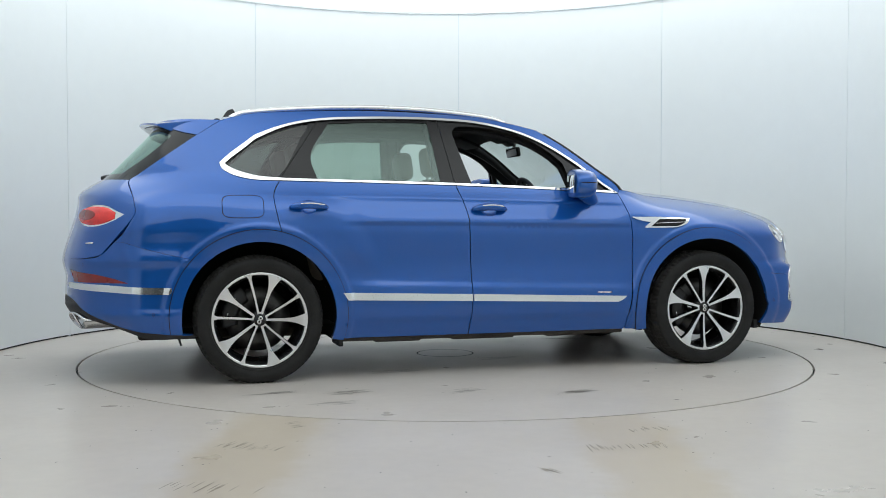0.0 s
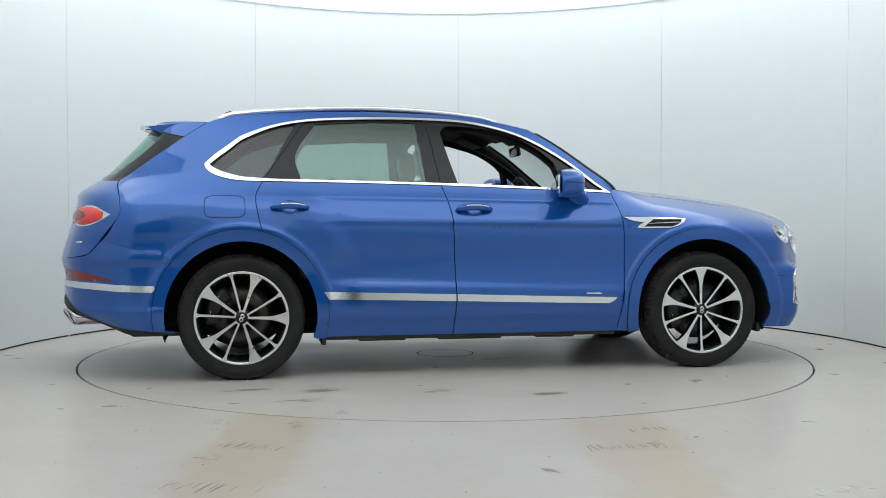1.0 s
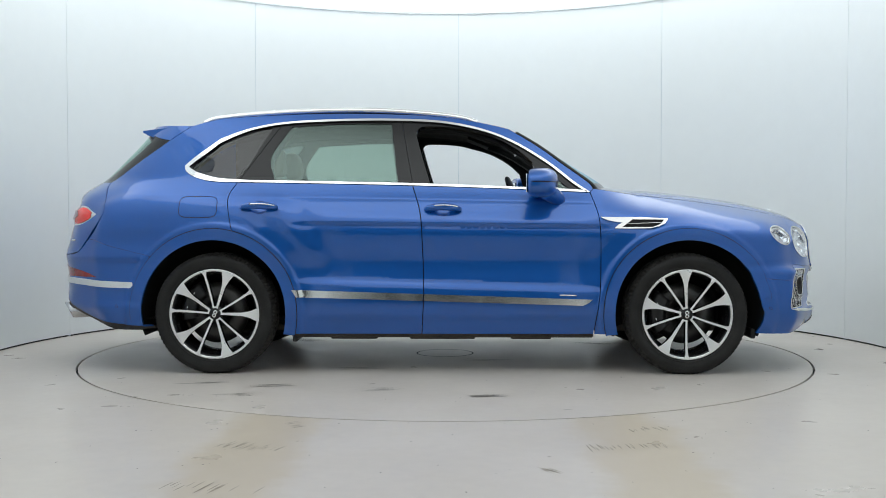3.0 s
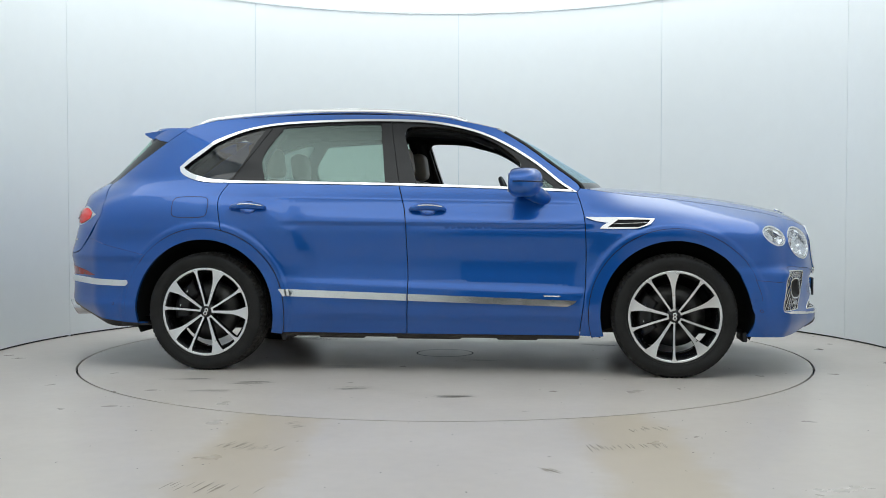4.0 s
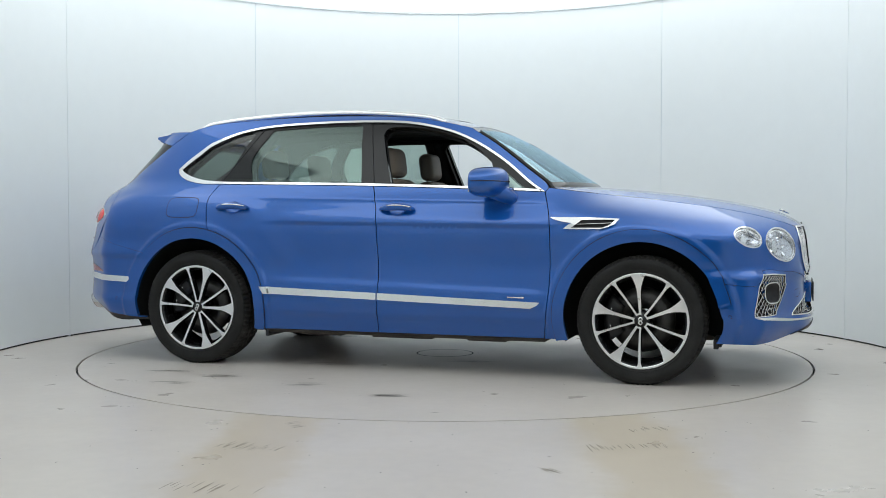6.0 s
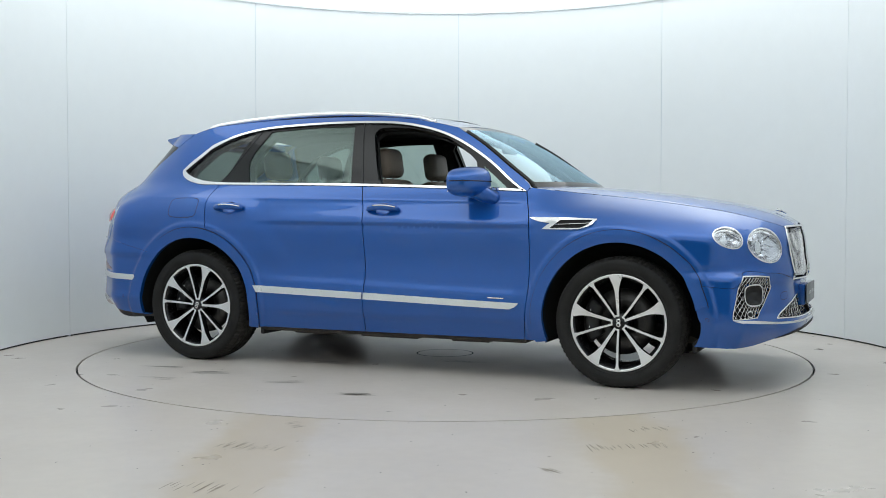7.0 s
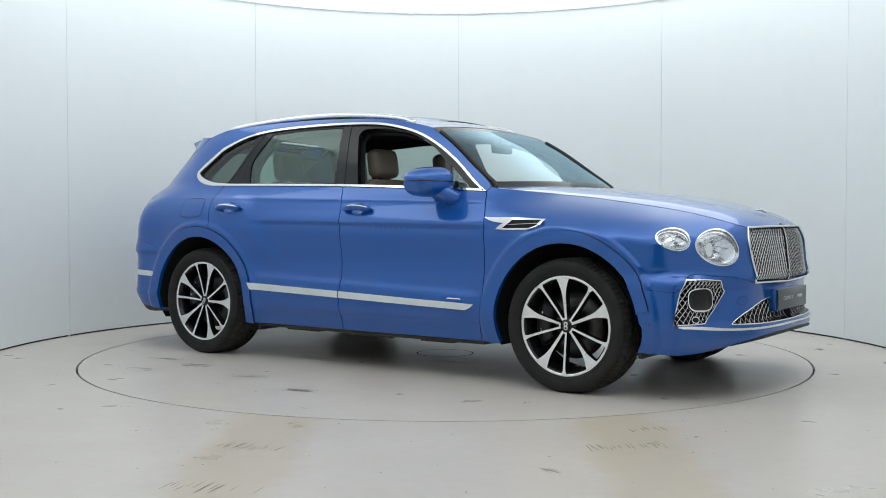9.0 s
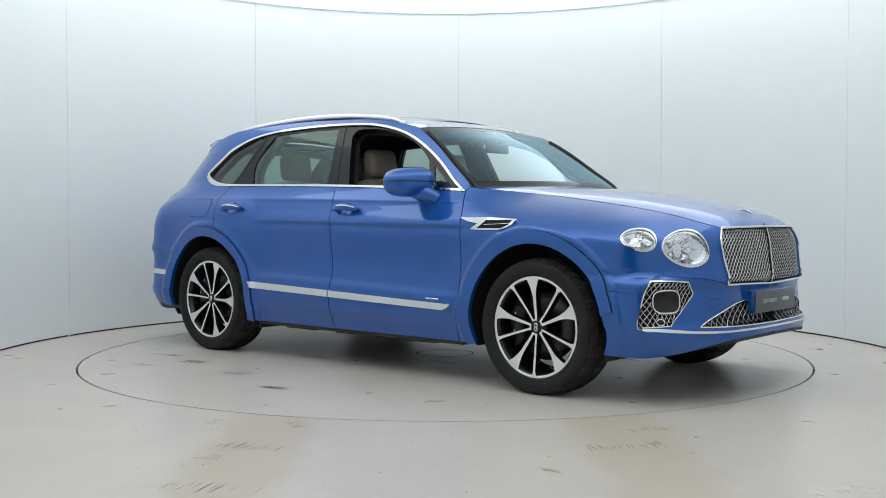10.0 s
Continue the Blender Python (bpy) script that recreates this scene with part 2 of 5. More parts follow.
def side(x, z):
    """Half width of the body at x and height z."""
    x, z = np.asarray(x, float), np.asarray(z, float)
    w = half_width(z + (1.20 - belt(x)) * smooth(0.7, 1.15, z))
    w = w + taper(x) * smooth(0.95, 1.6, z) + taper(x) * 0.3
    w = w + 0.022 * (1 - smooth(-2.3, -1.9, x)) * (1 - smooth(0.95, 1.1, z))
    # haunch over the rear wheel and the swell over the front one
    w = w + 0.034 * np.exp(-((x + 1.62) / 0.55) ** 2 - ((z - 1.02) / 0.16) ** 2)
    w = w + 0.022 * np.exp(-((x - 1.50) / 0.45) ** 2 - ((z - 0.98) / 0.16) ** 2)
    # the haunch breaks off along a slanting line across the rear door
    slant = -0.751 - 0.72 * (z - 0.761) - 0.6 * np.clip(z - 0.93, 0, 1) ** 2
    w = w + 0.016 * smooth(-0.03, 0.15, slant - x) * smooth(0.62, 0.80, z) * (1 - smooth(1.08, 1.17, z)) * smooth(-1.9, -1.2, x)
    # flared lips round the wheels
    for ax in (-AXLE, AXLE):
        r = np.hypot(x - ax, z - HUB_Z - 0.015)
        w = w + 0.010 * (1 - smooth(0.555, 0.575, r)) + 0.012 * (1 - smooth(0.50, 0.68, r))
    # hollow of the doors above the sill, the ledge over it, and the sharp lines along them
    mid = smooth(-1.05, -0.75, x) * (1 - smooth(0.8, 1.05, x))
    w = w - 0.016 * mid * np.exp(-((z - 0.70) / 0.14) ** 2)
    w = w + 0.014 * mid * (1 - smooth(0.548, 0.593, z + 0.03 * (x + 0.2)))
    w = w - 0.014 * mid * (1 - smooth(0.335, 0.375, z))
    w = w + 0.015 * mid * smooth(0.944, 0.953, z + 0.01 * x) * (1 - smooth(0.953, 1.05, z + 0.01 * x))
    w = w + 0.0075 * (1 - smooth(0.8, 1.05, x)) * smooth(1.088, 1.104, z + 0.02 * x) * (1 - smooth(1.10, 1.15, z))
    # ledges of the rear bumper
    back = 1 - smooth(-2.05, -1.80, x)
    w = w + 0.017 * back * smooth(0.705, 0.732, z) * (1 - smooth(0.74, 0.84, z)) + 0.012 * back * (1 - smooth(0.425, 0.465, z))
    # the front wing folds in towards the bonnet
    top = 1.165 - 0.155 * (x - 0.95)
    w = w - smooth(0.85, 1.3, x) * 0.185 * (np.clip(z - top + 0.155, 0, 0.3) / 0.155) ** 1.9
    return w


def body(u, z, out=0.0):
    """A point of the body's right side at u and height z: u is x along the side and runs on round both corners."""
    u, z = np.broadcast_arrays(np.asarray(u, float), np.asarray(z, float))
    x, y = u.copy(), -side(u, z)
    rear = tail_start(z)
    facet = 1 - smooth(0.645, 0.725, z)
    boxy = 1 - smooth(1.04, 1.20, z)
    brow = smooth(0.645, 0.725, z) * (1 - smooth(0.96, 1.06, z))
    for sign, start, size, end, n in ((1, FRONT_START, FRONT_LONG, nose_x(z), nose_n(z)), (-1, rear, (rear - TAIL) / 2, tail_x(z), tail_n(z))):
        g = np.clip((u - start) * sign / size, 0, 2)
        beta = np.where(g <= 1, np.arctan(g), np.arctan2(1, np.maximum(2 - g, 1e-9)))
        r = (np.cos(beta) ** n + np.sin(beta) ** n) ** (-1 / n)
        turn = g > 0
        fx, fy = r * np.sin(beta), r * np.cos(beta)
        if sign > 0:
            fx, fy = fx + (corner_x(g) - fx) * facet, fy + (corner_y(g) - fy) * facet
            fx, fy = fx + (brow_x(g) - fx) * brow, fy + (brow_y(g) - fy) * brow
        else:
            fx, fy = fx + (rump_x(g) - fx) * boxy, fy + (rump_y(g) - fy) * boxy
        xx = start + (end - start) * fx
        ww = side(np.clip(xx, -2.45, 2.2), z)
        x = np.where(turn, xx, x)
        y = np.where(turn, -ww * fy, y)
    p = np.stack([x, y, z], -1)
    if np.any(out):
        e = 0.004
        du = body(u + e, z) - body(u - e, z)
        dz = body(u, z + e) - body(u, z - e)
        n = np.cross(du, dz)
        p = p + np.asarray(out, float)[..., None] * n / np.maximum(np.linalg.norm(n, axis=-1, keepdims=True), 1e-9)
    return p

# ---- mesh tools ----
RIGHT, LEFT = 1, -1


def link(name, verts, faces, mat, parent=None, label="", smooth_faces=True, place=None):
    me = bpy.data.meshes.new(name)
    me.from_pydata([tuple(map(float, v)) for v in verts], [], [tuple(map(int, f)) for f in faces])
    me.materials.append(mat)
    if smooth_faces:
        me.polygons.foreach_set("use_smooth", [True] * len(me.polygons))
    me.update()
    ob = new(name, me)
    ob.parent = parent
    if place is not None:
        ob.matrix_basis = place
    if label:
        ob["label"] = label
    return ob


def part(name, bm, mat, parent=None, label="", smooth_faces=True):
    me = bpy.data.meshes.new(name)
    bm.to_mesh(me)
    bm.free()
    me.materials.append(mat)
    if smooth_faces:
        me.polygons.foreach_set("use_smooth", [True] * len(me.polygons))
    ob = new(name, me)
    ob.parent = parent
    if label:
        ob["label"] = label
    return ob


def crease(ob, degrees=35):
    """Marks sharp edges by angle, so that shading breaks there."""
    bm = bmesh.new()
    bm.from_mesh(ob.data)
    for e in bm.edges:
        e.smooth = len(e.link_faces) == 2 and e.calc_face_angle(0) < radians(degrees)
    bm.to_mesh(ob.data)
    bm.free()
    return ob


def run(points, step=0.02, closed=False):
    """A smooth curve through control points (any dimension), resampled at about that step."""
    p = np.array(points, float)
    n = len(p)
    if n == 2 and not closed:
        k = max(2, int(np.linalg.norm(p[1] - p[0]) / step) + 1)
        return p[0] + (p[1] - p[0]) * np.linspace(0, 1, k)[:, None]
    q = np.vstack([p[-1:], p, p[:2]]) if closed else np.vstack([2 * p[0] - p[1], p, 2 * p[-1] - p[-2]])
    out = []
    for i in range(n if closed else n - 1):
        a, b, c, d = q[i:i + 4]
        t0, t1 = 0.0, max(np.linalg.norm(b - a), 1e-6) ** 0.5
        t2 = t1 + max(np.linalg.norm(c - b), 1e-6) ** 0.5
        t3 = t2 + max(np.linalg.norm(d - c), 1e-6) ** 0.5
        k = max(1, int(np.ceil(np.linalg.norm(c - b) / step)))
        t = (t1 + (t2 - t1) * np.arange(k) / k)[:, None]
        a1, a2, a3 = (t1 - t) / t1 * a + t / t1 * b, (t2 - t) / (t2 - t1) * b + (t - t1) / (t2 - t1) * c, (t3 - t) / (t3 - t2) * c + (t - t2) / (t3 - t2) * d
        b1, b2 = (t2 - t) / t2 * a1 + t / t2 * a2, (t3 - t) / (t3 - t1) * a2 + (t - t1) / (t3 - t1) * a3
        out.append((t2 - t) / (t2 - t1) * b1 + (t - t1) / (t2 - t1) * b2)
    if not closed:
        out.append(p[-1:])
    return np.vstack(out)


def chain(*runs):
    """One closed outline out of runs, each of which begins where the last one ends."""
    out = []
    for r in runs:
        for q in np.asarray(r, float):
            if not out or np.linalg.norm(out[-1] - q) > 0.003:
                out.append(q)
    while np.linalg.norm(out[0] - out[-1]) < 0.003:
        out.pop()
    return np.array(out)


def area(loop):
    x, y = loop[:, 0], loop[:, 1]
    return 0.5 * np.sum(x * np.roll(y, -1) - np.roll(x, -1) * y)


def inset(loop, d):
    """The loop moved inwards by d."""
    loop = loop if area(loop) > 0 else loop[::-1]
    t = np.roll(loop, -1, 0) - loop
    t = t / np.maximum(np.linalg.norm(t, axis=1, keepdims=True), 1e-9)
    n = np.stack([-t[:, 1], t[:, 0]], 1)
    v = n + np.roll(n, 1, 0)
    v = v / np.maximum((v * v).sum(1, keepdims=True), 0.5) * 2
    moved = loop + v * (d(loop)[:, None] if callable(d) else d)
    if not callable(d) and d > 0:  # drop points that a sharp corner has folded back
        near = np.min(np.hypot(moved[:, None, 0] - loop[None, :, 0], moved[:, None, 1] - loop[None, :, 1]), axis=1)
        moved = moved[near > 0.93 * d]
    return moved


def inside(points, loops):
    x, y = points[:, 0], points[:, 1]
    odd = np.zeros(len(points), bool)
    for loop in loops:
        a, b = loop, np.roll(loop, -1, 0)
        for (x0, y0), (x1, y1) in zip(a, b):
            if y0 != y1:
                hit = ((y0 > y) != (y1 > y)) & (x < x0 + (y - y0) / (y1 - y0) * (x1 - x0))
                odd ^= hit
    return odd


def crease_rows():
    """Rows of extra points along the sharp lines of the body, so that they stay sharp."""
    rows = []
    x = np.arange(-1.0, 1.0, 0.014)
    for base, slope in ((0.944, -0.01), (0.953, -0.01), (0.965, -0.01)):
        rows.append(np.stack([x, base + slope * x], 1))
    x = np.arange(-2.5, 1.0, 0.014)
    for base, slope in ((1.088, -0.02), (1.096, -0.02), (1.104, -0.02), (1.116, -0.02)):
        rows.append(np.stack([x, base + slope * x], 1))
    x = np.arange(-1.0, 1.0, 0.014)
    for base in (0.548, 0.563, 0.578, 0.593):
        rows.append(np.stack([x, base - 0.03 * (x + 0.2)], 1))
    x = np.arange(1.0, 2.6, 0.014)
    for d in (-0.012, 0.0, 0.012):
        rows.append(np.stack([x, 1.165 - 0.155 * (np.minimum(x, 1.5 + (x - 1.5) * 0.8) - 0.95) - 0.055 + d], 1))
    a = np.radians(np.arange(-20, 200, 1.6))
    for ax in (-AXLE, AXLE):
        for r in (0.545, 0.556, 0.566, 0.577):
            rows.append(np.stack([ax + r * np.cos(a), HUB_Z + 0.015 + r * np.sin(a)], 1))
    return rows


CREASES = crease_rows()


def fill(loops, step):
    """Fills the loops (the first the outline, the rest holes) with triangles."""
    edge = np.vstack(loops)
    lo, hi = edge.min(0), edge.max(0)
    gx, gy = np.meshgrid(np.arange(lo[0] + step / 2, hi[0], step), np.arange(lo[1] + step / 2, hi[1], step * 0.866))
    gx[1::2] += step / 2
    g = np.stack([gx.ravel(), gy.ravel()], 1)
    if len(g):
        g = g[inside(g, loops)]
    if len(g):
        far = np.min(np.hypot(g[:, None, 0] - edge[None, :, 0], g[:, None, 1] - edge[None, :, 1]), axis=1) > step * 0.45
        g = g[far]
    rib, extra = [], []
    for line in CREASES:
        line = line[inside(line, loops)]
        if len(line) and len(g):
            line = line[np.min(np.hypot(line[:, None, 0] - edge[None, :, 0], line[:, None, 1] - edge[None, :, 1]), axis=1) > 0.004]
        if len(line) and len(g):
            g = g[np.min(np.hypot(g[:, None, 0] - line[None, :, 0], g[:, None, 1] - line[None, :, 1]), axis=1) > 0.009]
            extra.append(line)
            gaps = np.hypot(*np.diff(line, axis=0).T)
            rib += [(line[i], line[i + 1]) for i in range(len(line) - 1) if gaps[i] < 0.03]
    g = np.vstack([g, *extra]) if extra else g
    pts = np.vstack([edge, g]) if len(g) else edge
    lines, base = [], 0
    for loop in loops:
        n = len(loop)
        lines += [(base + i, base + (i + 1) % n) for i in range(n)]
        base += n
    where = {tuple(np.round(q, 6)): i for i, q in enumerate(pts)}
    lines += [(where[tuple(np.round(p, 6))], where[tuple(np.round(q, 6))]) for p, q in rib if tuple(np.round(p, 6)) in where and tuple(np.round(q, 6)) in where]
    v, _, f, *_ = geometry.delaunay_2d_cdt([Vector(p) for p in pts], lines, [], 0, 1e-6)
    v = np.array([tuple(p) for p in v])
    f = np.array([tuple(t) for t in f if len(t) == 3])
    f = f[inside(v[f].mean(1), loops)]
    a = v[f]
    turn = (a[:, 1, 0] - a[:, 0, 0]) * (a[:, 2, 1] - a[:, 0, 1]) - (a[:, 2, 0] - a[:, 0, 0]) * (a[:, 1, 1] - a[:, 0, 1])
    f[turn < 0] = f[turn < 0][:, ::-1]
    return v, f


def sheet(outline, holes=(), step=0.035, out=0.0, gap=0.0, deep=0.02, surface=None, roll=0.0):
    """Vertices and faces of a panel that lies on a surface, with its edges turned in by deep."""
    surface = surface or body
    outline = inset(np.asarray(outline, float), gap)
    loops = [outline] + [np.asarray(h, float) for h in holes]
    v2, f = fill(loops, step)
    verts = surface(v2[:, 0], v2[:, 1], out)
    faces = [tuple(t) for t in f]
    verts = list(verts)
    if deep:
        for k, loop in enumerate(loops):
            ccw = area(loop) > 0
            loop = loop if ccw == (k == 0) else loop[::-1]
            top, low = surface(loop[:, 0], loop[:, 1], out), surface(loop[:, 0], loop[:, 1], out - deep)
            b, n = len(verts), len(loop)
            verts += list(top) + list(low)
            faces += [(b + i, b + n + i, b + n + (i + 1) % n, b + (i + 1) % n) for i in range(n)]
    return np.array(verts), faces


def mirrored(verts, faces):
    return np.asarray(verts) * (1, -1, 1), [tuple(f)[::-1] for f in faces]


def joined(*pieces):
    verts, faces, b = [], [], 0
    for v, f in pieces:
        verts += list(v)
        faces += [tuple(i + b for i in t) for t in f]
        b += len(v)
    return np.array(verts), faces


def panel(name, outline, mat, parent, label="", holes=(), both="pair", **more):
    """A panel on the car's right side; both: 'pair' makes its twin on the left, 'join' one mesh across the middle, 'right' this one alone."""
    v, f = sheet(outline, holes, **more)
    if both == "join":
        v, f = joined((v, f), mirrored(v, f))
    ob = link(name, v, f, mat, parent, label)
    if both == "pair":
        twin = link(name, *mirrored(v, f), mat, parent, label)
        return ob, twin
    return ob


def grid(points, flip=False, closed_u=False, closed_v=False):
    """Faces of a grid of points [i, j]."""
    p = np.asarray(points, float)
    nu, nv = p.shape[:2]
    faces = []
    for i in range(nu if closed_u else nu - 1):
        for j in range(nv if closed_v else nv - 1):
            a, b, c, d = i * nv + j, ((i + 1) % nu) * nv + j, ((i + 1) % nu) * nv + (j + 1) % nv, i * nv + (j + 1) % nv
            faces.append((a, d, c, b) if flip else (a, b, c, d))
    return p.reshape(-1, 3), faces


def tube(path, radius, sides=8, flat=1.0, up=(0, 0, 1), caps=True):
    """A round or flattened bar along a path; radius may be a number or one for each point."""
    p = np.asarray(path, float)
    n = len(p)
    r = np.broadcast_to(np.asarray(radius, float), (n,))
    t = np.gradient(p, axis=0)
    t /= np.maximum(np.linalg.norm(t, axis=1, keepdims=True), 1e-9)
    side_ = np.cross(t, np.asarray(up, float))
    side_ /= np.maximum(np.linalg.norm(side_, axis=1, keepdims=True), 1e-9)
    top = np.cross(side_, t)
    a = np.arange(sides) * 2 * np.pi / sides
    ring = p[:, None] + r[:, None, None] * (np.cos(a)[None, :, None] * side_[:, None] + flat * np.sin(a)[None, :, None] * top[:, None])
    v, f = grid(ring, closed_v=True)
    if caps:
        f = f + [tuple(range(sides)), tuple(range((n - 1) * sides, n * sides))[::-1]]
    return v, f


def lathe(profile, steps=64, axis="y"):
    """Turns a profile of (radius, along) round an axis."""
    a = np.arange(steps) * 2 * np.pi / steps
    pr = np.asarray(profile, float)
    r, h = pr[:, 0], pr[:, 1]
    c, s = np.cos(a)[:, None] * r[None], np.sin(a)[:, None] * r[None]
    hh = np.broadcast_to(h[None], c.shape)
    p = np.stack([c, hh, s], -1) if axis == "y" else np.stack([c, s, hh], -1)
    return grid(p, closed_u=True, flip=(axis != "y"))


def box(size, bevel=0.0, center=(0, 0, 0), segments=2):
    bm = bmesh.new()
    bmesh.ops.create_cube(bm, size=1.0)
    bmesh.ops.scale(bm, vec=size, verts=bm.verts)
    bmesh.ops.translate(bm, vec=center, verts=bm.verts)
    if bevel:
        bmesh.ops.bevel(bm, geom=bm.edges[:], offset=bevel, segments=segments, affect="EDGES", profile=0.5)
    return bm


def thing(name, label, category, group="", kind="", at=None):
    ob = new(name)
    if at is not None:
        ob.matrix_basis = at
    return tagged(ob, label, category, group, kind)

# ---- the studio: a round white wall, an added unseen throat towards the camera, a lit ceiling, a resin floor ----
ROOM, HIGH, THROAT = 3.312, 3.09, radians(43)
CENTRE = (0.018, -0.032)
TABLE = 2.539


def arc_wall(a0, a1, r0, r1, z0, z1, steps):
    """A curved slab between two angles (from +y, clockwise)."""
    a = np.linspace(a0, a1, steps)
    ring = []
    for r, z in ((r0, z0), (r0, z1), (r1, z1), (r1, z0)):
        ring.append(np.stack([CENTRE[0] + r * np.sin(a), CENTRE[1] + r * np.cos(a), np.full(steps, z)], 1))
    p = np.stack(ring, 1)
    v, f = grid(p, closed_v=True)
    return v, f + [(0, 1, 2, 3), tuple(len(v) - 4 + i for i in (3, 2, 1, 0))]


def build_room():
    wall = tagged(new("wall_round"), "round white painted studio wall in tall panels", "wall", kind="structure")
    seams = [2.13 + 36.5 * k for k in range(-4, 5)]
    edges = [-180 + math.degrees(THROAT)] + [s for s in seams if abs(s) < 180 - math.degrees(THROAT) - 3] + [180 - math.degrees(THROAT)]
    for a, b in zip(edges, edges[1:]):
        gap = math.degrees(0.0022 / ROOM)
        ob = link("wall_panel", *arc_wall(radians(a + gap), radians(b - gap), ROOM, ROOM + 0.06, 0.012, HIGH, 40), M["wall"], wall)
        crease(ob)
    for s in edges[1:-1]:
        link("joint_strip", *arc_wall(radians(s - 0.2), radians(s + 0.2), ROOM + 0.004, ROOM + 0.05, 0.0, HIGH, 4), M["wall_seam"], wall, smooth_faces=False)
    foot = link("baseboard", *arc_wall(-math.pi + THROAT, math.pi - THROAT, ROOM + 0.006, ROOM + 0.06, 0.0, 0.011, 160), M["gap"])
    tagged(foot, "thin black shadow gap at the foot of the wall", "skirting", kind="structure")
    # added unseen throat: two side walls that run from the wall's ends to the dark end wall behind the camera
    for s in (-1, 1):
        x0, y0 = CENTRE[0] + s * ROOM * math.sin(THROAT), CENTRE[1] - ROOM * math.cos(THROAT)
        x1, y1 = s * 1.45, -8.6
        d = Vector((x1 - x0, y1 - y0, 0)).normalized()
        n = Vector((-d.y, d.x, 0)) * (0.06 if s > 0 else -0.06)
        base = [Vector((x0, y0, 0)), Vector((x1, y1, 0)), Vector((x1, y1, 0)) + n, Vector((x0, y0, 0)) + n]
        v = [tuple(p) for p in base] + [(p.x, p.y, HIGH) for p in base]
        side_wall = link("wall_added_side", v, [(0, 1, 2, 3), (4, 5, 6, 7), (0, 1, 5, 4), (1, 2, 6, 5), (2, 3, 7, 6), (3, 0, 4, 7)], M["wall"], smooth_faces=False)
        tagged(side_wall, "unseen white side wall added to bounce light onto the car", "wall", kind="structure")
    # unseen end wall, added so that the doors show a dark reflection
    back = part("wall_added_end", box((3.2, 0.1, HIGH), 0, (0, -8.7, HIGH / 2)), M["dark_wall"], smooth_faces=False)
    tagged(back, "unseen dark grey end wall added for the dark reflection in the doors", "wall", kind="structure")
    # unseen fill panel, added to brighten the bay walls that the car reflects
    bay = part("ceiling_fill", box((5.4, 6.4, 0.1), 0, (0, -5.62, HIGH + 0.06)), M["bay_fill"], smooth_faces=False)
    tagged(bay, "unseen glowing panel added to brighten the camera bay", "ceiling", kind="structure")
    rim = link("trim", *arc_wall(-math.pi + THROAT, math.pi - THROAT, ROOM - 0.018, ROOM + 0.02, HIGH - 0.022, HIGH - 0.001, 160), M["wall"])
    tagged(crease(rim), "thin white trim along the top of the wall", "trim", kind="structure")
    # ceiling: a lit stretched sheet in a thin rim
    lit = link("ceiling", *lathe([(0.001, 0.06), (0.001, 0.0), (ROOM + 0.05, 0.0), (ROOM + 0.05, 0.06)], 96, "z"), M["ceiling"], smooth_faces=False, place=pose(*CENTRE, HIGH + 0.002))
    tagged(lit, "glowing white stretched ceiling, brightest along its edge", "ceiling", kind="structure")
    # floor with a round cut-out for the turntable
    n = 160
    a = np.arange(n) * 2 * np.pi / n
    hole = np.stack([(TABLE + 0.007) * np.cos(a), (TABLE + 0.007) * np.sin(a)], 1)
    rim = np.stack([9.5 * np.cos(a), 9.5 * np.sin(a)], 1)
    pts = np.concatenate([np.c_[hole, np.full(n, -0.03)], np.c_[hole, np.zeros(n)], np.c_[rim, np.zeros(n)]])
    faces = [(k * n + i, k * n + (i + 1) % n, (k + 1) * n + (i + 1) % n, (k + 1) * n + i) for k in range(2) for i in range(n)]
    fl = link("floor", pts, [f[::-1] for f in faces], M["floor"], smooth_faces=False)
    tagged(fl, "pale grey resin floor with worn beige patches", "floor", kind="structure")
    pit = link("pit", *lathe([(0.001, -0.025), (TABLE + 0.02, -0.025)], 96, "z"), M["gap"], smooth_faces=False)
    tagged(pit, "black gap below the turntable", "pit", kind="structure")


def build_turntable():
    base = thing("turntable", "round grey resin turntable flush with the floor", "turntable")
    link("tabletop", *lathe([(0.001, 0.0), (0.20, 0.0), (0.20, 0.0), (0.8, 0.0), (1.6, 0.0), (TABLE - 0.007, 0.0), (TABLE - 0.006, -0.02)], 128, "z"), M["table"], base, smooth_faces=False)
    link("hub_ring", *lathe([(0.198, 0.0008), (0.205, 0.0012), (0.208, 0.0008)], 64, "z"), M["gap"], base, "thin dark ring of the centre cover")
    return base


build_room()
turntable = build_turntable()

# ---- the car ----
car = thing("car", "blue metallic luxury SUV with chrome trim and an open front window", "car")
table_u = np.linspace(REAR_START - 2 * REAR_LONG, FRONT_START + 2 * FRONT_LONG, 2000)
table_x = body(table_u, 0.5)[:, 0]


def along(x, z):
    """(u, z) of a place on the side at x."""
    return np.stack(np.broadcast_arrays(np.interp(x, table_x, table_u), z), -1)


ARCH = 0.462


def arch(axle, a0, a1, r=ARCH):
    a = np.radians(np.linspace(a0, a1, max(3, int(abs(a1 - a0) / 3))))
    return along(axle + r * np.cos(a), HUB_Z + 0.015 + r * np.sin(a))


def arch_at(z, r=ARCH):
    """The angle at which an arch stands at height z."""
    return math.degrees(math.asin((z - HUB_Z - 0.015) / r))


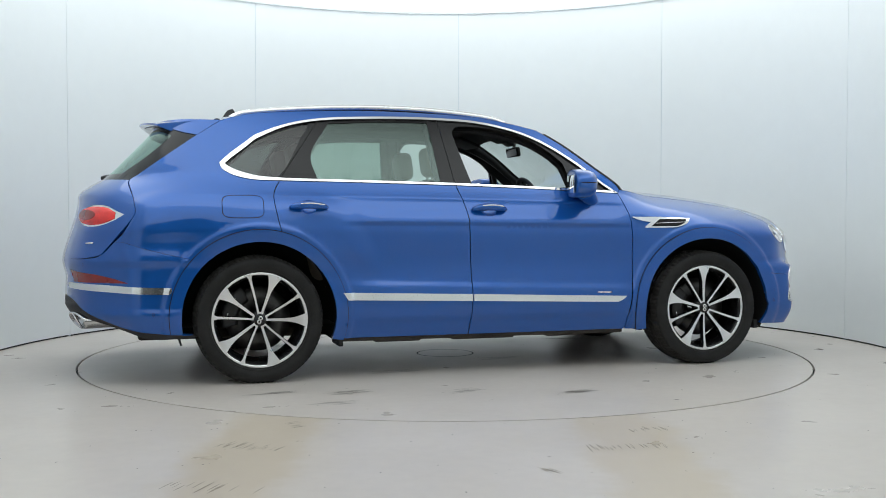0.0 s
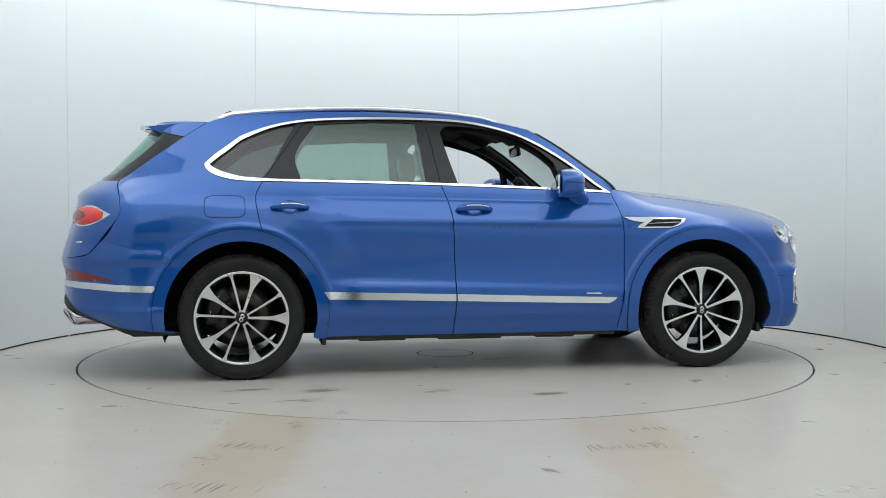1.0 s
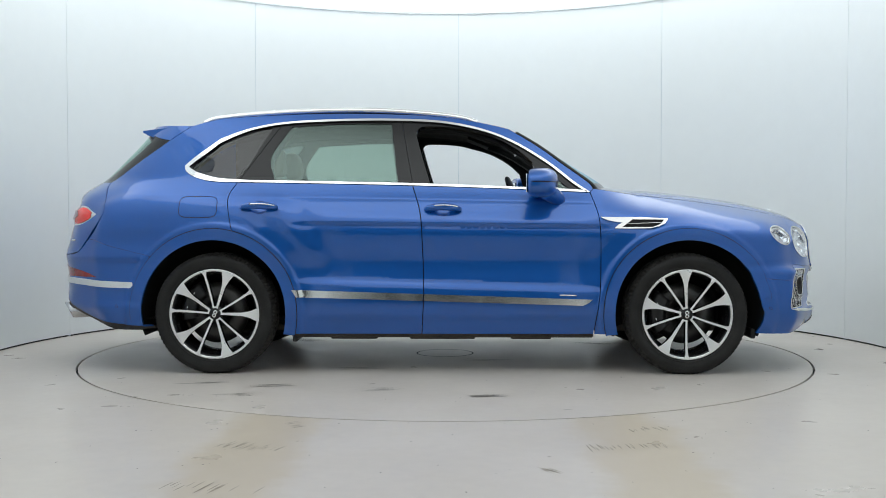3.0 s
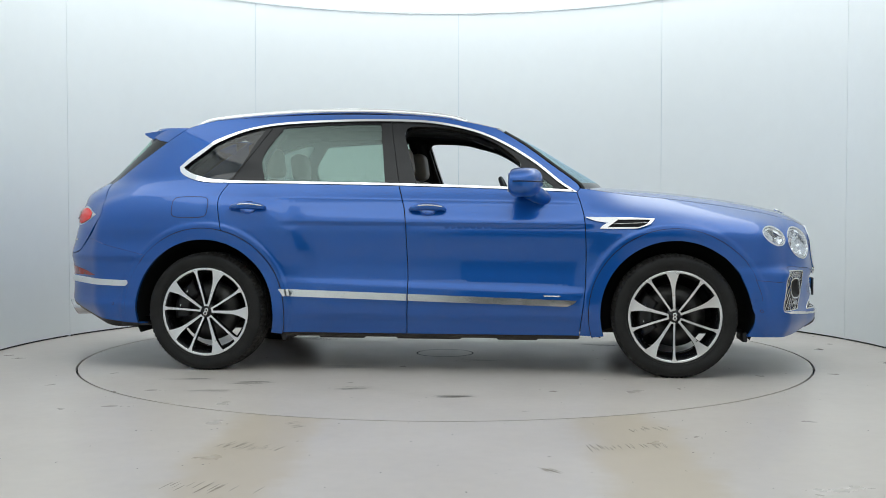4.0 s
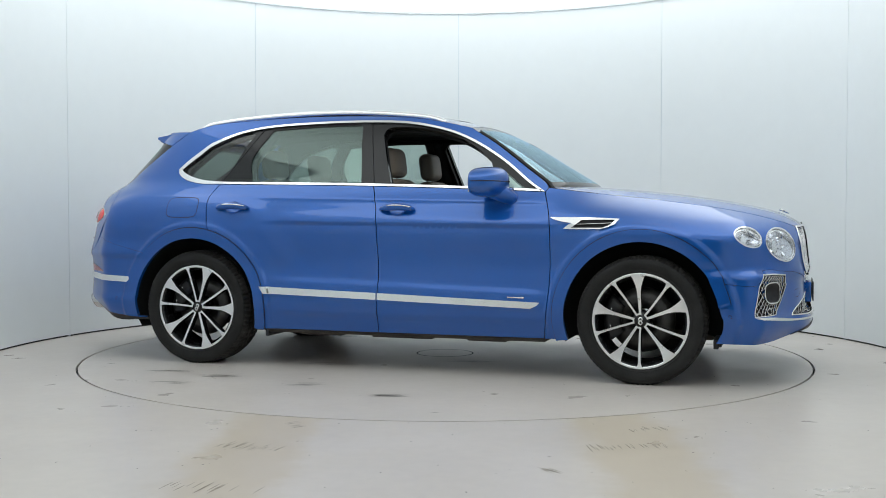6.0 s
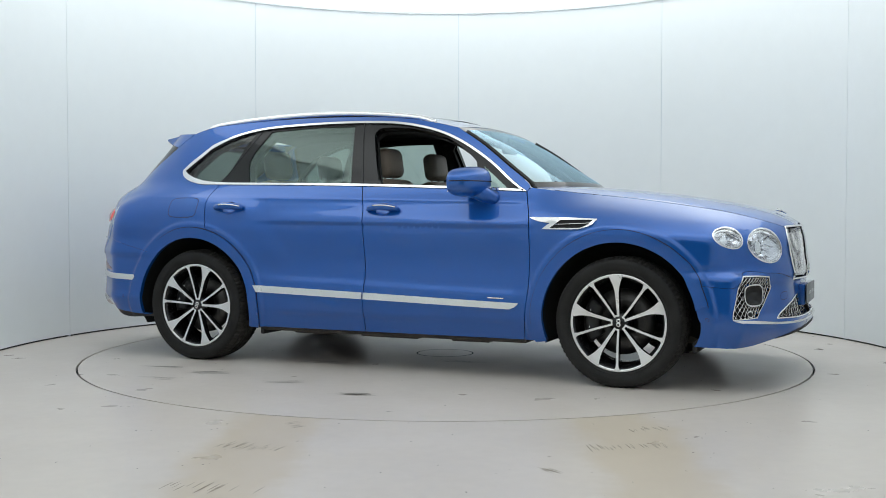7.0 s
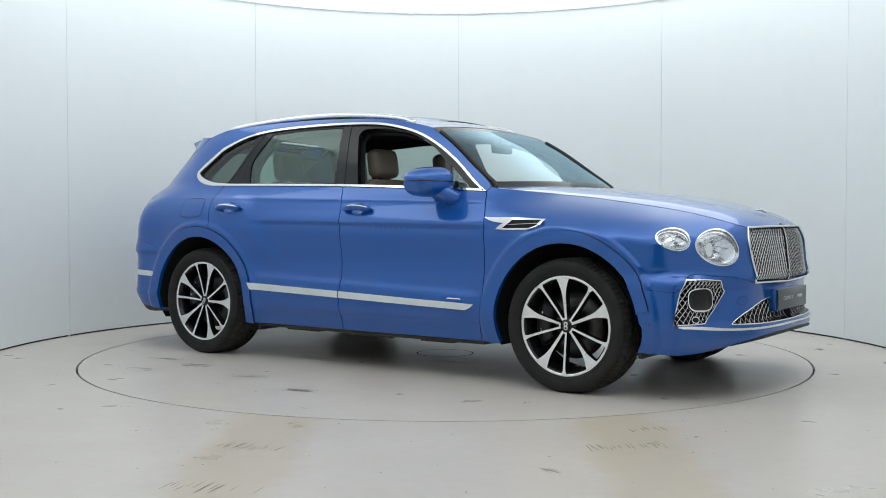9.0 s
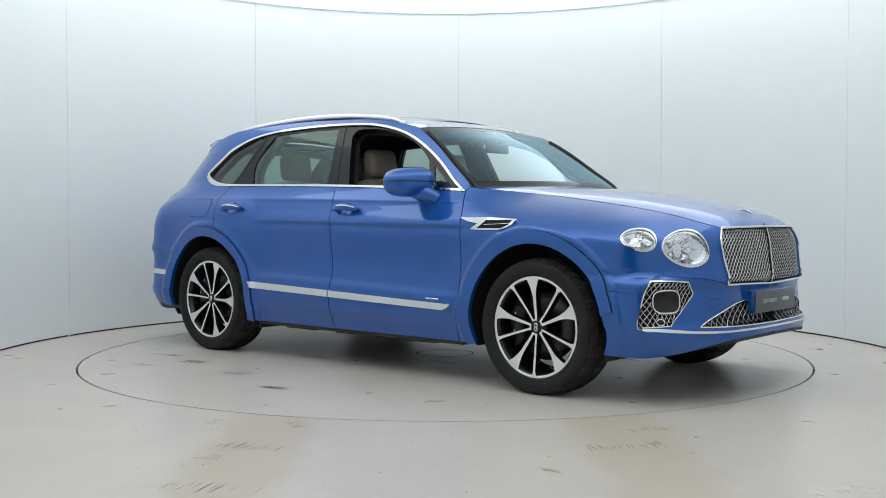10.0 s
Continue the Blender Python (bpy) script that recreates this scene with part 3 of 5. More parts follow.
SILL = 0.248
BONNET_EDGE = run([(0.915, 1.178), (1.185, 1.144), (1.545, 1.106), (1.920, 1.062), (2.419, 0.995), (2.858, 0.940)])
GRILLE_SIDE = run([(2.858, 0.934), (2.890, 0.790), (2.930, 0.634)])
BUMPER_TOP = run([(2.930, 0.634), (2.725, 0.667), (2.541, 0.675), (2.241, 0.677), (2.197, 0.633), (2.166, 0.601), (1.955, 0.608)])
FRONT_GAP = run([(0.912, SILL), (0.921, 0.328), (0.949, 0.582), (0.943, 0.976), (0.923, 1.066), (0.895, 1.152)])
MID_GAP = run([(-0.18, SILL), (-0.167, 0.511), (-0.175, 0.80), (-0.192, 1.028), (-0.241, 1.196)])
REAR_GAP = run([(-1.352, 0.830), (-1.396, 1.009), (-1.408, 1.133), (-1.364, 1.217)])
BELT = run([(-1.364, 1.217), (-0.8, 1.208), (-0.241, 1.196), (0.4, 1.174), (0.895, 1.152)])
DLO_TOP = run([(0.895, 1.152), (0.807, 1.212), (0.631, 1.353), (0.414, 1.487), (0.232, 1.562), (-0.027, 1.618), (-0.331, 1.636), (-0.766, 1.633),
               (-1.103, 1.612), (-1.312, 1.570), (-1.51, 1.495), (-1.740, 1.385), (-1.822, 1.325)])
DLO_REAR = run([(-1.822, 1.325), (-1.800, 1.296), (-1.700, 1.253), (-1.508, 1.221), (-1.364, 1.217)])
ROOF_EDGE = run([(-1.93, 1.590), (-1.75, 1.615), (-1.3, 1.655), (-0.8, 1.677), (-0.3, 1.670), (0.0, 1.646), (0.2, 1.612), (0.375, 1.572)])
SCREEN_EDGE = run([(0.375, 1.572), (0.55, 1.465), (0.74, 1.325), (0.90, 1.203), (0.915, 1.178)])
GATE_EDGE = run([(-2.600, 0.771), (-2.450, 0.896), (-2.308, 1.030), (-2.408, 1.130), (-2.684, 1.222)])
GLASS_EDGE = run([(-2.684, 1.224), (-2.400, 1.380), (-2.160, 1.500), (-1.930, 1.590)])
BUMPER_REAR = run([(-1.839, 0.725), (-1.930, 0.753), (-2.164, 0.802), (-2.392, 0.847), (-2.484, 0.849)])
VALANCE = run([(-1.888, 0.301), (-2.069, 0.310), (-2.472, 0.350), (-2.780, 0.430), (-3.100, 0.500), (TAIL, 0.515)])


def ellipse(c, a, b, lean=0.0, n=40, power=2.0):
    t = np.arange(n) * 2 * np.pi / n
    x, y = np.sign(np.cos(t)) * np.abs(np.cos(t)) ** (2 / power) * a, np.sign(np.sin(t)) * np.abs(np.sin(t)) ** (2 / power) * b
    k = radians(lean)
    return np.stack([c[0] + x * np.cos(k) - y * np.sin(k), c[1] + x * np.sin(k) + y * np.cos(k)], 1)


HANDLE_F, HANDLE_R = ellipse((-0.045, 1.043), 0.054, 0.042), ellipse((-1.205, 1.055), 0.054, 0.042)
SMALL_LAMP = ellipse((2.153, 0.876), 0.131, 0.056, -9)
BIG_LAMP = ellipse((2.543, 0.831), 0.216, 0.096, -6)
FOG = chain(run([(2.134, 0.420), (2.168, 0.540), (2.199, 0.652)]), run([(2.199, 0.652), (2.212, 0.662)]), run([(2.212, 0.662), (2.390, 0.661), (2.555, 0.656)]), run([(2.555, 0.656), (2.634, 0.596)]),
            run([(2.634, 0.596), (2.625, 0.582)]), run([(2.625, 0.582), (2.510, 0.500), (2.385, 0.424)]), run([(2.385, 0.424), (2.260, 0.421), (2.134, 0.420)]))
INTAKE = [run([(NOSE, 0.545), (3.216, 0.544), (3.044, 0.531), (2.884, 0.484), (2.668, 0.412)]), run([(2.668, 0.412), (3.040, 0.407), (NOSE, 0.404)])]
TAIL_LAMP = chain(run([(-3.246, 1.002), (-3.056, 1.045), (-2.822, 1.068), (-2.629, 1.060), (-2.525, 1.034), (-2.425, 1.012)]),
                  run([(-2.425, 1.012), (-2.540, 0.974), (-2.675, 0.946), (-2.875, 0.940), (-3.079, 0.960), (-3.246, 1.002)]))


def build_shell():
    paint = M["paint"]
    bumper_a, front_a = arch_at(0.612), arch_at(SILL)
    # front wings
    wing = chain(BONNET_EDGE, GRILLE_SIDE, BUMPER_TOP, arch(AXLE, bumper_a, 180 - front_a), run([(1.05, SILL), (0.912, SILL)]), FRONT_GAP,
                 run([(0.895, 1.152), (0.915, 1.178)]))
    panel("front_wing", wing, paint, car, step=0.021, holes=(SMALL_LAMP, BIG_LAMP), gap=0.0025)
    # front bumper
    bumper = chain(BUMPER_TOP[::-1], run([(2.920, 0.635), (3.212, 0.628), (NOSE, 0.624)]), run([(NOSE, 0.624), (NOSE, 0.545)]), *INTAKE, run([(NOSE, 0.404), (NOSE, 0.348)]),
                   run([(NOSE, 0.348), (3.130, 0.344), (2.929, 0.332), (2.627, 0.291), (2.331, 0.263), (2.130, 0.255), (1.930, 0.260)]), arch(AXLE, arch_at(0.262), bumper_a))
    panel("front_bumper", bumper, paint, car, step=0.021, holes=(FOG,), gap=0.0, both="join")
    # doors
    front_door = chain(MID_GAP, run([(-0.241, 1.196), (0.4, 1.174), (0.895, 1.152)]), FRONT_GAP[::-1], run([(0.912, SILL), (-0.18, SILL)]))
    doors = panel("front_door", front_door, paint, car, step=0.021, gap=0.003, holes=(HANDLE_F,))
    edge = math.degrees(math.acos((-1.352 + AXLE) / ARCH))
    rear_door = chain(run([(-1.364, 1.217), (-0.8, 1.208), (-0.241, 1.196)]), MID_GAP[::-1], run([(-0.18, SILL), (-1.02, SILL)]),
                      arch(-AXLE, arch_at(SILL), edge), REAR_GAP)
    rear_doors = panel("rear_door", rear_door, paint, car, step=0.021, gap=0.003, holes=(HANDLE_R,))
    # rear quarters with roof rail and front pillar in one pressing
    quarter = chain(REAR_GAP[::-1], arch(-AXLE, edge, 180 - arch_at(0.725)), BUMPER_REAR, run([(-2.484, 0.849), (-2.413, 0.896)]), GATE_EDGE[18:], GLASS_EDGE, ROOF_EDGE, SCREEN_EDGE,
                    run([(0.915, 1.178), (0.895, 1.152)]), DLO_TOP, DLO_REAR)
    panel("rear_quarter", quarter, paint, car, step=0.021, gap=0.002)
    # rear bumper
    low = chain(arch(-AXLE, 180 - arch_at(0.725), 180 - arch_at(0.300)), VALANCE, run([(TAIL, 0.515), (TAIL, 0.745)]), run([(TAIL, 0.745), (-3.200, 0.745), (-2.782, 0.749), (-2.600, 0.771), (-2.484, 0.849)]),
                BUMPER_REAR[::-1])
    panel("rear_bumper", low, paint, car, step=0.021, gap=0.0, both="join")
    val = chain(VALANCE[::-1], run([(-1.888, 0.301), (-1.866, 0.286)]), run([(-1.866, 0.286), (-2.206, 0.279), (-2.668, 0.362), (-3.100, 0.400), (TAIL, 0.40)]))
    panel("rear_valance", val, M["black"], car, "black plastic lower apron", both="join", out=-0.004)
    # tailgate and its window
    gate = chain(GATE_EDGE, run([(-2.684, 1.222), (-3.263, 1.229), (TAIL, 1.23)]), run([(TAIL, 1.23), (TAIL, 0.748)]), run([(TAIL, 0.748), (-3.389, 0.742), (-2.778, 0.751), (-2.600, 0.771)]))
    tailgate = panel("tailgate", gate, paint, car, step=0.021, holes=(TAIL_LAMP,), gap=0.0025, both="join")
    back = chain(GLASS_EDGE, run([(-1.930, 1.590), (-2.600, 1.575), (TAIL, 1.57)]), run([(TAIL, 1.57), (TAIL, 1.232)]), run([(TAIL, 1.232), (-3.261, 1.231), (-2.684, 1.224)]))
    clear = chain(run([(-3.001, 1.265), (-2.720, 1.400), (-2.580, 1.500)]), run([(-2.580, 1.500), (-3.000, 1.530), (TAIL, 1.535)]), run([(TAIL, 1.535), (TAIL, 1.262)]), run([(TAIL, 1.262), (-3.363, 1.265), (-3.001, 1.265)]))
    border = chain(GLASS_EDGE, run([(-1.930, 1.590), (-2.600, 1.575), (TAIL, 1.57)]), run([(TAIL, 1.57), (TAIL, 1.535)]), run([(-2.580, 1.500), (-3.000, 1.530), (TAIL, 1.535)])[::-1],
                   run([(-3.001, 1.265), (-2.720, 1.400), (-2.580, 1.500)])[::-1], run([(TAIL, 1.262), (-3.363, 1.265), (-3.001, 1.265)])[::-1], run([(TAIL, 1.262), (TAIL, 1.232)]), run([(TAIL, 1.232), (-3.261, 1.231), (-2.684, 1.224)]))
    panel("rear_window_border", border, M["gloss_black"], car, both="join", out=-0.004, deep=0.01, label="gloss black border of the rear window")
    hood = chain(run([(-1.930, 1.590), (-2.050, 1.545), (-2.160, 1.497)]), run([(-2.160, 1.497), (-2.350, 1.512), (-2.700, 1.540), (-3.100, 1.552), (TAIL, 1.555)]), run([(TAIL, 1.555), (TAIL, 1.600)]),
                 run([(TAIL, 1.600), (-3.000, 1.600), (-2.500, 1.598), (-1.930, 1.590)]))
    panel("spoiler_base", hood, paint, car, both="join", out=0.002, deep=0.012)
    pane = panel("rear_window", clear, M["tint"], car, both="join", out=-0.005, deep=0, label="tinted rear window")
    pane.visible_shadow = False
    # dark inner shell behind the gaps, below the windows
    inner = chain(run([(-2.0, 0.33), (TAIL, 0.45)]), run([(TAIL, 0.45), (TAIL, 1.20)]), run([(TAIL, 1.20), (-2.6, 1.19), (-1.5, 1.19), (0.85, 1.13)]), BONNET_EDGE[4:] - (0, 0.02),
                  run([(2.872, 0.925), (2.897, 0.660)]), run([(2.897, 0.660), (NOSE, 0.66)]), run([(NOSE, 0.66), (NOSE, 0.37)]), run([(NOSE, 0.37), (2.866, 0.353), (2.000, 0.288)]),
                  arch(AXLE, arch_at(0.29, 0.49), 180 - arch_at(0.29, 0.49), 0.49), run([(1.0, 0.29), (-1.0, 0.29)]), arch(-AXLE, arch_at(0.29, 0.49), 180 - arch_at(0.33, 0.49), 0.49))
    panel("inner_shell", inner, M["void"], car, both="pair", out=-0.045, deep=0, step=0.07, label="dark inner body shell")
    return doors, rear_doors, tailgate


def span(name, edge, crown, mat, power=2.2, n=17, label=""):
    """A sheet across the car from an edge line on the right to its mirror on the left; crown gives the height of its middle along x."""
    e = np.asarray(edge, float)
    s = np.linspace(-1, 1, n)
    x = np.repeat(e[:, 0:1], n, 1)
    y = -e[:, 1:2] * s[None]
    z = e[:, 2:3] + (crown(e[:, 0]) - e[:, 2])[:, None] * (1 - np.abs(s[None]) ** power)
    v, f = grid(np.stack([x, y, z], -1))
    return link(name, v, f, mat, car, label)


def build_top():
    e = body(BONNET_EDGE[:, 0], BONNET_EDGE[:, 1])
    tip = run([(2.858, 0.940), (3.1, 0.945), (NOSE - 0.01, 0.947)])
    e = np.vstack([e, body(tip[1:, 0], tip[1:, 1])])
    span("bonnet", e, spline([0.9, 1.0, 1.44, 1.85, 2.06, 2.27, 2.36, 2.41], [1.205, 1.20, 1.168, 1.118, 1.080, 1.026, 0.985, 0.950]), M["paint"], power=3.0, n=25)
    r = ROOF_EDGE
    span("roof", body(r[:, 0], r[:, 1]), spline([-2.0, -1.75, -1.3, -0.8, -0.3, 0.1, 0.4], [1.60, 1.635, 1.69, 1.715, 1.712, 1.672, 1.598]), M["paint"])
    # dark glass panel let into the roof, a finger's breadth below the rails
    crown = spline([-2.0, -1.75, -1.3, -0.8, -0.3, 0.1, 0.4], [1.60, 1.635, 1.69, 1.715, 1.712, 1.672, 1.598])
    x = np.linspace(-1.25, 0.16, 40)
    y = np.linspace(-0.50, 0.50, 15)
    z = crown(x)[:, None] + 0.004 - 0.05 * np.abs(y[None] / 0.62) ** 2.2
    link("glass_roof", *grid(np.stack([np.repeat(x[:, None], 15, 1), np.repeat(y[None], 40, 0), z], -1)), M["gloss_black"], car, "dark glass roof panel")
    # windscreen: a bowed sheet between the pillars, black frit round the clear glass
    left = body(SCREEN_EDGE[:, 0], SCREEN_EDGE[:, 1])
    s = np.linspace(-1, 1, 33)
    x = left[:, 0:1] + np.linspace(0.01, 0.165, len(left))[:, None] * (1 - np.abs(s[None]) ** 2.3)
    y = -left[:, 1:2] * s[None]
    z = left[:, 2:3] + np.linspace(0.028, 0.012, len(left))[:, None] * (1 - s[None] ** 2)
    p = np.stack([x, y, z], -1)
    v, f = grid(p)
    n = len(s)
    rows = len(left)
    clear = [q for q in f if 2 <= q[0] // n < rows - 4 and 1 <= q[0] % n < n - 2]
    dark = [q for q in f if q not in set(clear)]
    pane = link("windscreen", v, clear, M["screen"], car, "clear windscreen")
    pane.visible_shadow = False
    link("windscreen_border", v, dark, M["gloss_black"], car, "black printed windscreen border")
    for k in (1, -1):
        link("windscreen_seal", *tube((left[2:] + (0.022, 0.022, -0.008)) * (1, k, 1), 0.012, 8), M["black"], car, "black rubber windscreen seal")
    # cowl between windscreen and bonnet
    s = s[3:-3]
    c0 = p[-1][3:-3]
    c1 = np.stack([c0[:, 0] + 0.10 * np.abs(s) ** 0.3, c0[:, 1] * 0.99, c0[:, 2] - 0.015], 1)
    link("cowl", *grid(np.stack([c0 - (0, 0, 0.004), c1 - (0, 0, 0.01)])), M["black"], car, "black plastic cowl")


def build_arch_lips():
    """Painted mouldings round the wheel openings, set proud of the panels."""
    for ax, a0, a1, name in ((AXLE, arch_at(0.47), 180 - arch_at(SILL + 0.005), "front_arch_lip"), (-AXLE, arch_at(SILL + 0.005), 180 - arch_at(0.31), "rear_arch_lip")):
        loop = chain(arch(ax, a0, a1, ARCH - 0.004), arch(ax, a1 - 1.5, a0 + 1.5, 0.528))
        panel(name, loop, M["paint"], car, out=0.010, deep=0.03, step=0.02)
        seam = chain(arch(ax, a0, a1, 0.5275), arch(ax, a1 - 1.5, a0 + 1.5, 0.5325))
        panel("arch_gap", seam, M["void"], car, out=0.0015, deep=0, step=0.02)


doors, rear_doors, tailgate = build_shell()
build_arch_lips()
build_top()


# ---- trim, windows and lamps on the body ----
def ring_loop(name, loop, width, mat, parent, label="", both="pair", out=0.004, deep=0.012, step=0.03, grow=0.0):
    outer = inset(np.asarray(loop), -grow)
    return panel(name, outer, mat, parent, label, holes=(inset(outer, width),), both=both, out=out, deep=deep, step=step)


def bowl(loop, depth):
    """A hollow below the body's skin, deepest in the middle of the loop."""
    c, half = (loop.max(0) + loop.min(0)) / 2, (loop.max(0) - loop.min(0)) / 2

    def at(u, z, out=0.0):
        k = np.clip(1 - ((u - c[0]) / half[0]) ** 2 - ((z - c[1]) / half[1]) ** 2, 0, 1)
        return body(u, z, out + depth * np.sqrt(k))
    return at


DLO = chain(BELT[::-1], DLO_REAR[::-1], DLO_TOP[::-1])
QUARTER_GLASS = run([(-1.745, 1.318), (-1.66, 1.385), (-1.507, 1.462), (-1.31, 1.545), (-1.165, 1.578), (-1.21, 1.50), (-1.383, 1.238), (-1.585, 1.248), (-1.70, 1.278)], closed=True)
REAR_GLASS = chain(run([(-1.036, 1.590), (-0.70, 1.608), (-0.385, 1.610)]), run([(-0.385, 1.610), (-0.335, 1.222)]), run([(-0.335, 1.222), (-1.130, 1.234)]), run([(-1.130, 1.234), (-1.162, 1.379), (-1.036, 1.590)]))
FRONT_OPEN = chain(run([(-0.225, 1.545), (-0.20, 1.582), (-0.10, 1.592), (0.10, 1.572), (0.30, 1.513), (0.45, 1.425), (0.53, 1.355)]), run([(0.53, 1.355), (0.585, 1.185)]),
                   run([(0.585, 1.185), (-0.128, 1.212)]), run([(-0.128, 1.212), (-0.18, 1.38), (-0.225, 1.545)]))
SMALL_GLASS = chain(run([(0.585, 1.325), (0.70, 1.232), (0.765, 1.180)]), run([(0.765, 1.180), (0.625, 1.186)]), run([(0.625, 1.186), (0.585, 1.325)]))


def trim_width(loop):
    """The bright strip is broad behind the quarter window and narrow elsewhere."""
    return 0.0140 + 0.019 * (1 - smooth(-1.72, -1.25, loop[:, 0])) - 0.002 * smooth(0.75, 0.88, loop[:, 0])


def build_windows():
    inner = inset(DLO, 0.016)
    panel("window_frame", inner, M["gloss_black"], car, "gloss black window frames and pillars", holes=(QUARTER_GLASS, REAR_GLASS, FRONT_OPEN, SMALL_GLASS), out=-0.010, deep=0.035)
    ring_loop("window_trim", DLO, trim_width, M["chrome"], car, "bright chrome strip round the side windows", out=0.005, deep=0.018)
    for name, loop, mat, label in (("quarter_window", QUARTER_GLASS, "privacy", "dark tinted quarter window"), ("rear_door_window", REAR_GLASS, "tint", "grey tinted rear door window"),
                                   ("front_quarter_light", SMALL_GLASS, "tint", "small fixed front quarter window")):
        for ob in panel(name, inset(loop, -0.004), M[mat], car, label, out=-0.016, deep=0):
            ob.visible_shadow = False
    # split lines in the black pillars
    for pts in ([(-0.241, 1.205), (-0.318, 1.625)], [(-1.364, 1.225), (-1.10, 1.605)]):
        ring = run(pts)
        band = np.vstack([ring + (-0.003, 0), ring[::-1] + (0.003, 0)])
        panel("pillar_gap", band, M["void"], car, out=-0.0085, deep=0)
    # inner side of the window frames
    panel("inner_frame", inset(DLO, -0.01), M["headliner"], car, "black inner window surround", holes=(inset(QUARTER_GLASS, -0.012), inset(REAR_GLASS, 0.008), inset(FRONT_OPEN, -0.006), inset(SMALL_GLASS, -0.004)), out=-0.075, deep=0.03)


def build_headlight(loop, name, label, big):
    c, half = (loop.max(0) + loop.min(0)) / 2, (loop.max(0) - loop.min(0)) / 2
    for side_ in (RIGHT, LEFT):
        flip = (lambda v, f: (v, f)) if side_ == RIGHT else mirrored
        v, f = sheet(inset(loop, 0.002), step=0.02, deep=0, surface=bowl(loop, -0.045))
        lamp = link(name, *flip(v, f), M["lamp_bowl"], car, label)
        v, f = sheet(inset(loop, -0.002), holes=(inset(loop, 0.0045),), step=0.02, out=0.006, deep=0.02)
        link("bezel", *flip(v, f), M["chrome"], lamp, "chrome ring")
        v, f = sheet(inset(loop, 0.007), holes=(inset(loop, 0.014),), step=0.02, out=-0.003, deep=0.012)
        link("inner_ring", *flip(v, f), M["lamp_white"], lamp, "silver inner ring")
        v, f = sheet(inset(loop, 0.006), step=0.02, deep=0, surface=bowl(loop, 0.012))
        lens = link("lens", *flip(v, f), M["lens"], lamp, "clear lens")
        lens.visible_shadow = False
        # projector barrel and cut-crystal leaves
        o = (c[0] - half[0] * (0.30 if big else 0.25), c[1] - half[1] * 0.05)
        r = half[1] * (0.42 if big else 0.5)
        disc = ellipse(o, r * 0.9, r, 0, 24)
        v, f = sheet(disc, step=0.012, deep=0.035, out=-0.022, surface=body)
        link("projector", *flip(v, f), M["chrome"], lamp, "projector lens")
        pieces = []
        n = 11 if big else 7
        for k in range(n):
            a = radians(-150 + 300 * k / (n - 1))
            d = np.array([math.cos(a), math.sin(a) * half[1] / half[0] * 1.9])
            q = np.array([-d[1], d[0]])
            root, tip = np.array(o) + d * r * 1.15, np.array(o) + d * (half[0] * (0.95 if math.cos(a) > 0 else 0.45))
            tip = c + (tip - c) * min(1.0, 0.80 / max(1e-6, np.linalg.norm((tip - c) / half)))
            mid = root * 0.55 + tip * 0.45
            w = half[1] * 0.24
            pts = np.array([root, mid + q * w, tip, mid - q * w, mid])
            outs = np.array([-0.030, -0.034, -0.012, -0.034, -0.004])
            pieces.append((body(pts[:, 0], pts[:, 1], outs), [(0, 4, 1), (1, 4, 2), (2, 4, 3), (3, 4, 0)]))
        v, f = joined(*pieces)
        link("crystal_leaves", *flip(v, f), M["crystal"], lamp, "cut-glass reflector leaves", smooth_faces=False)


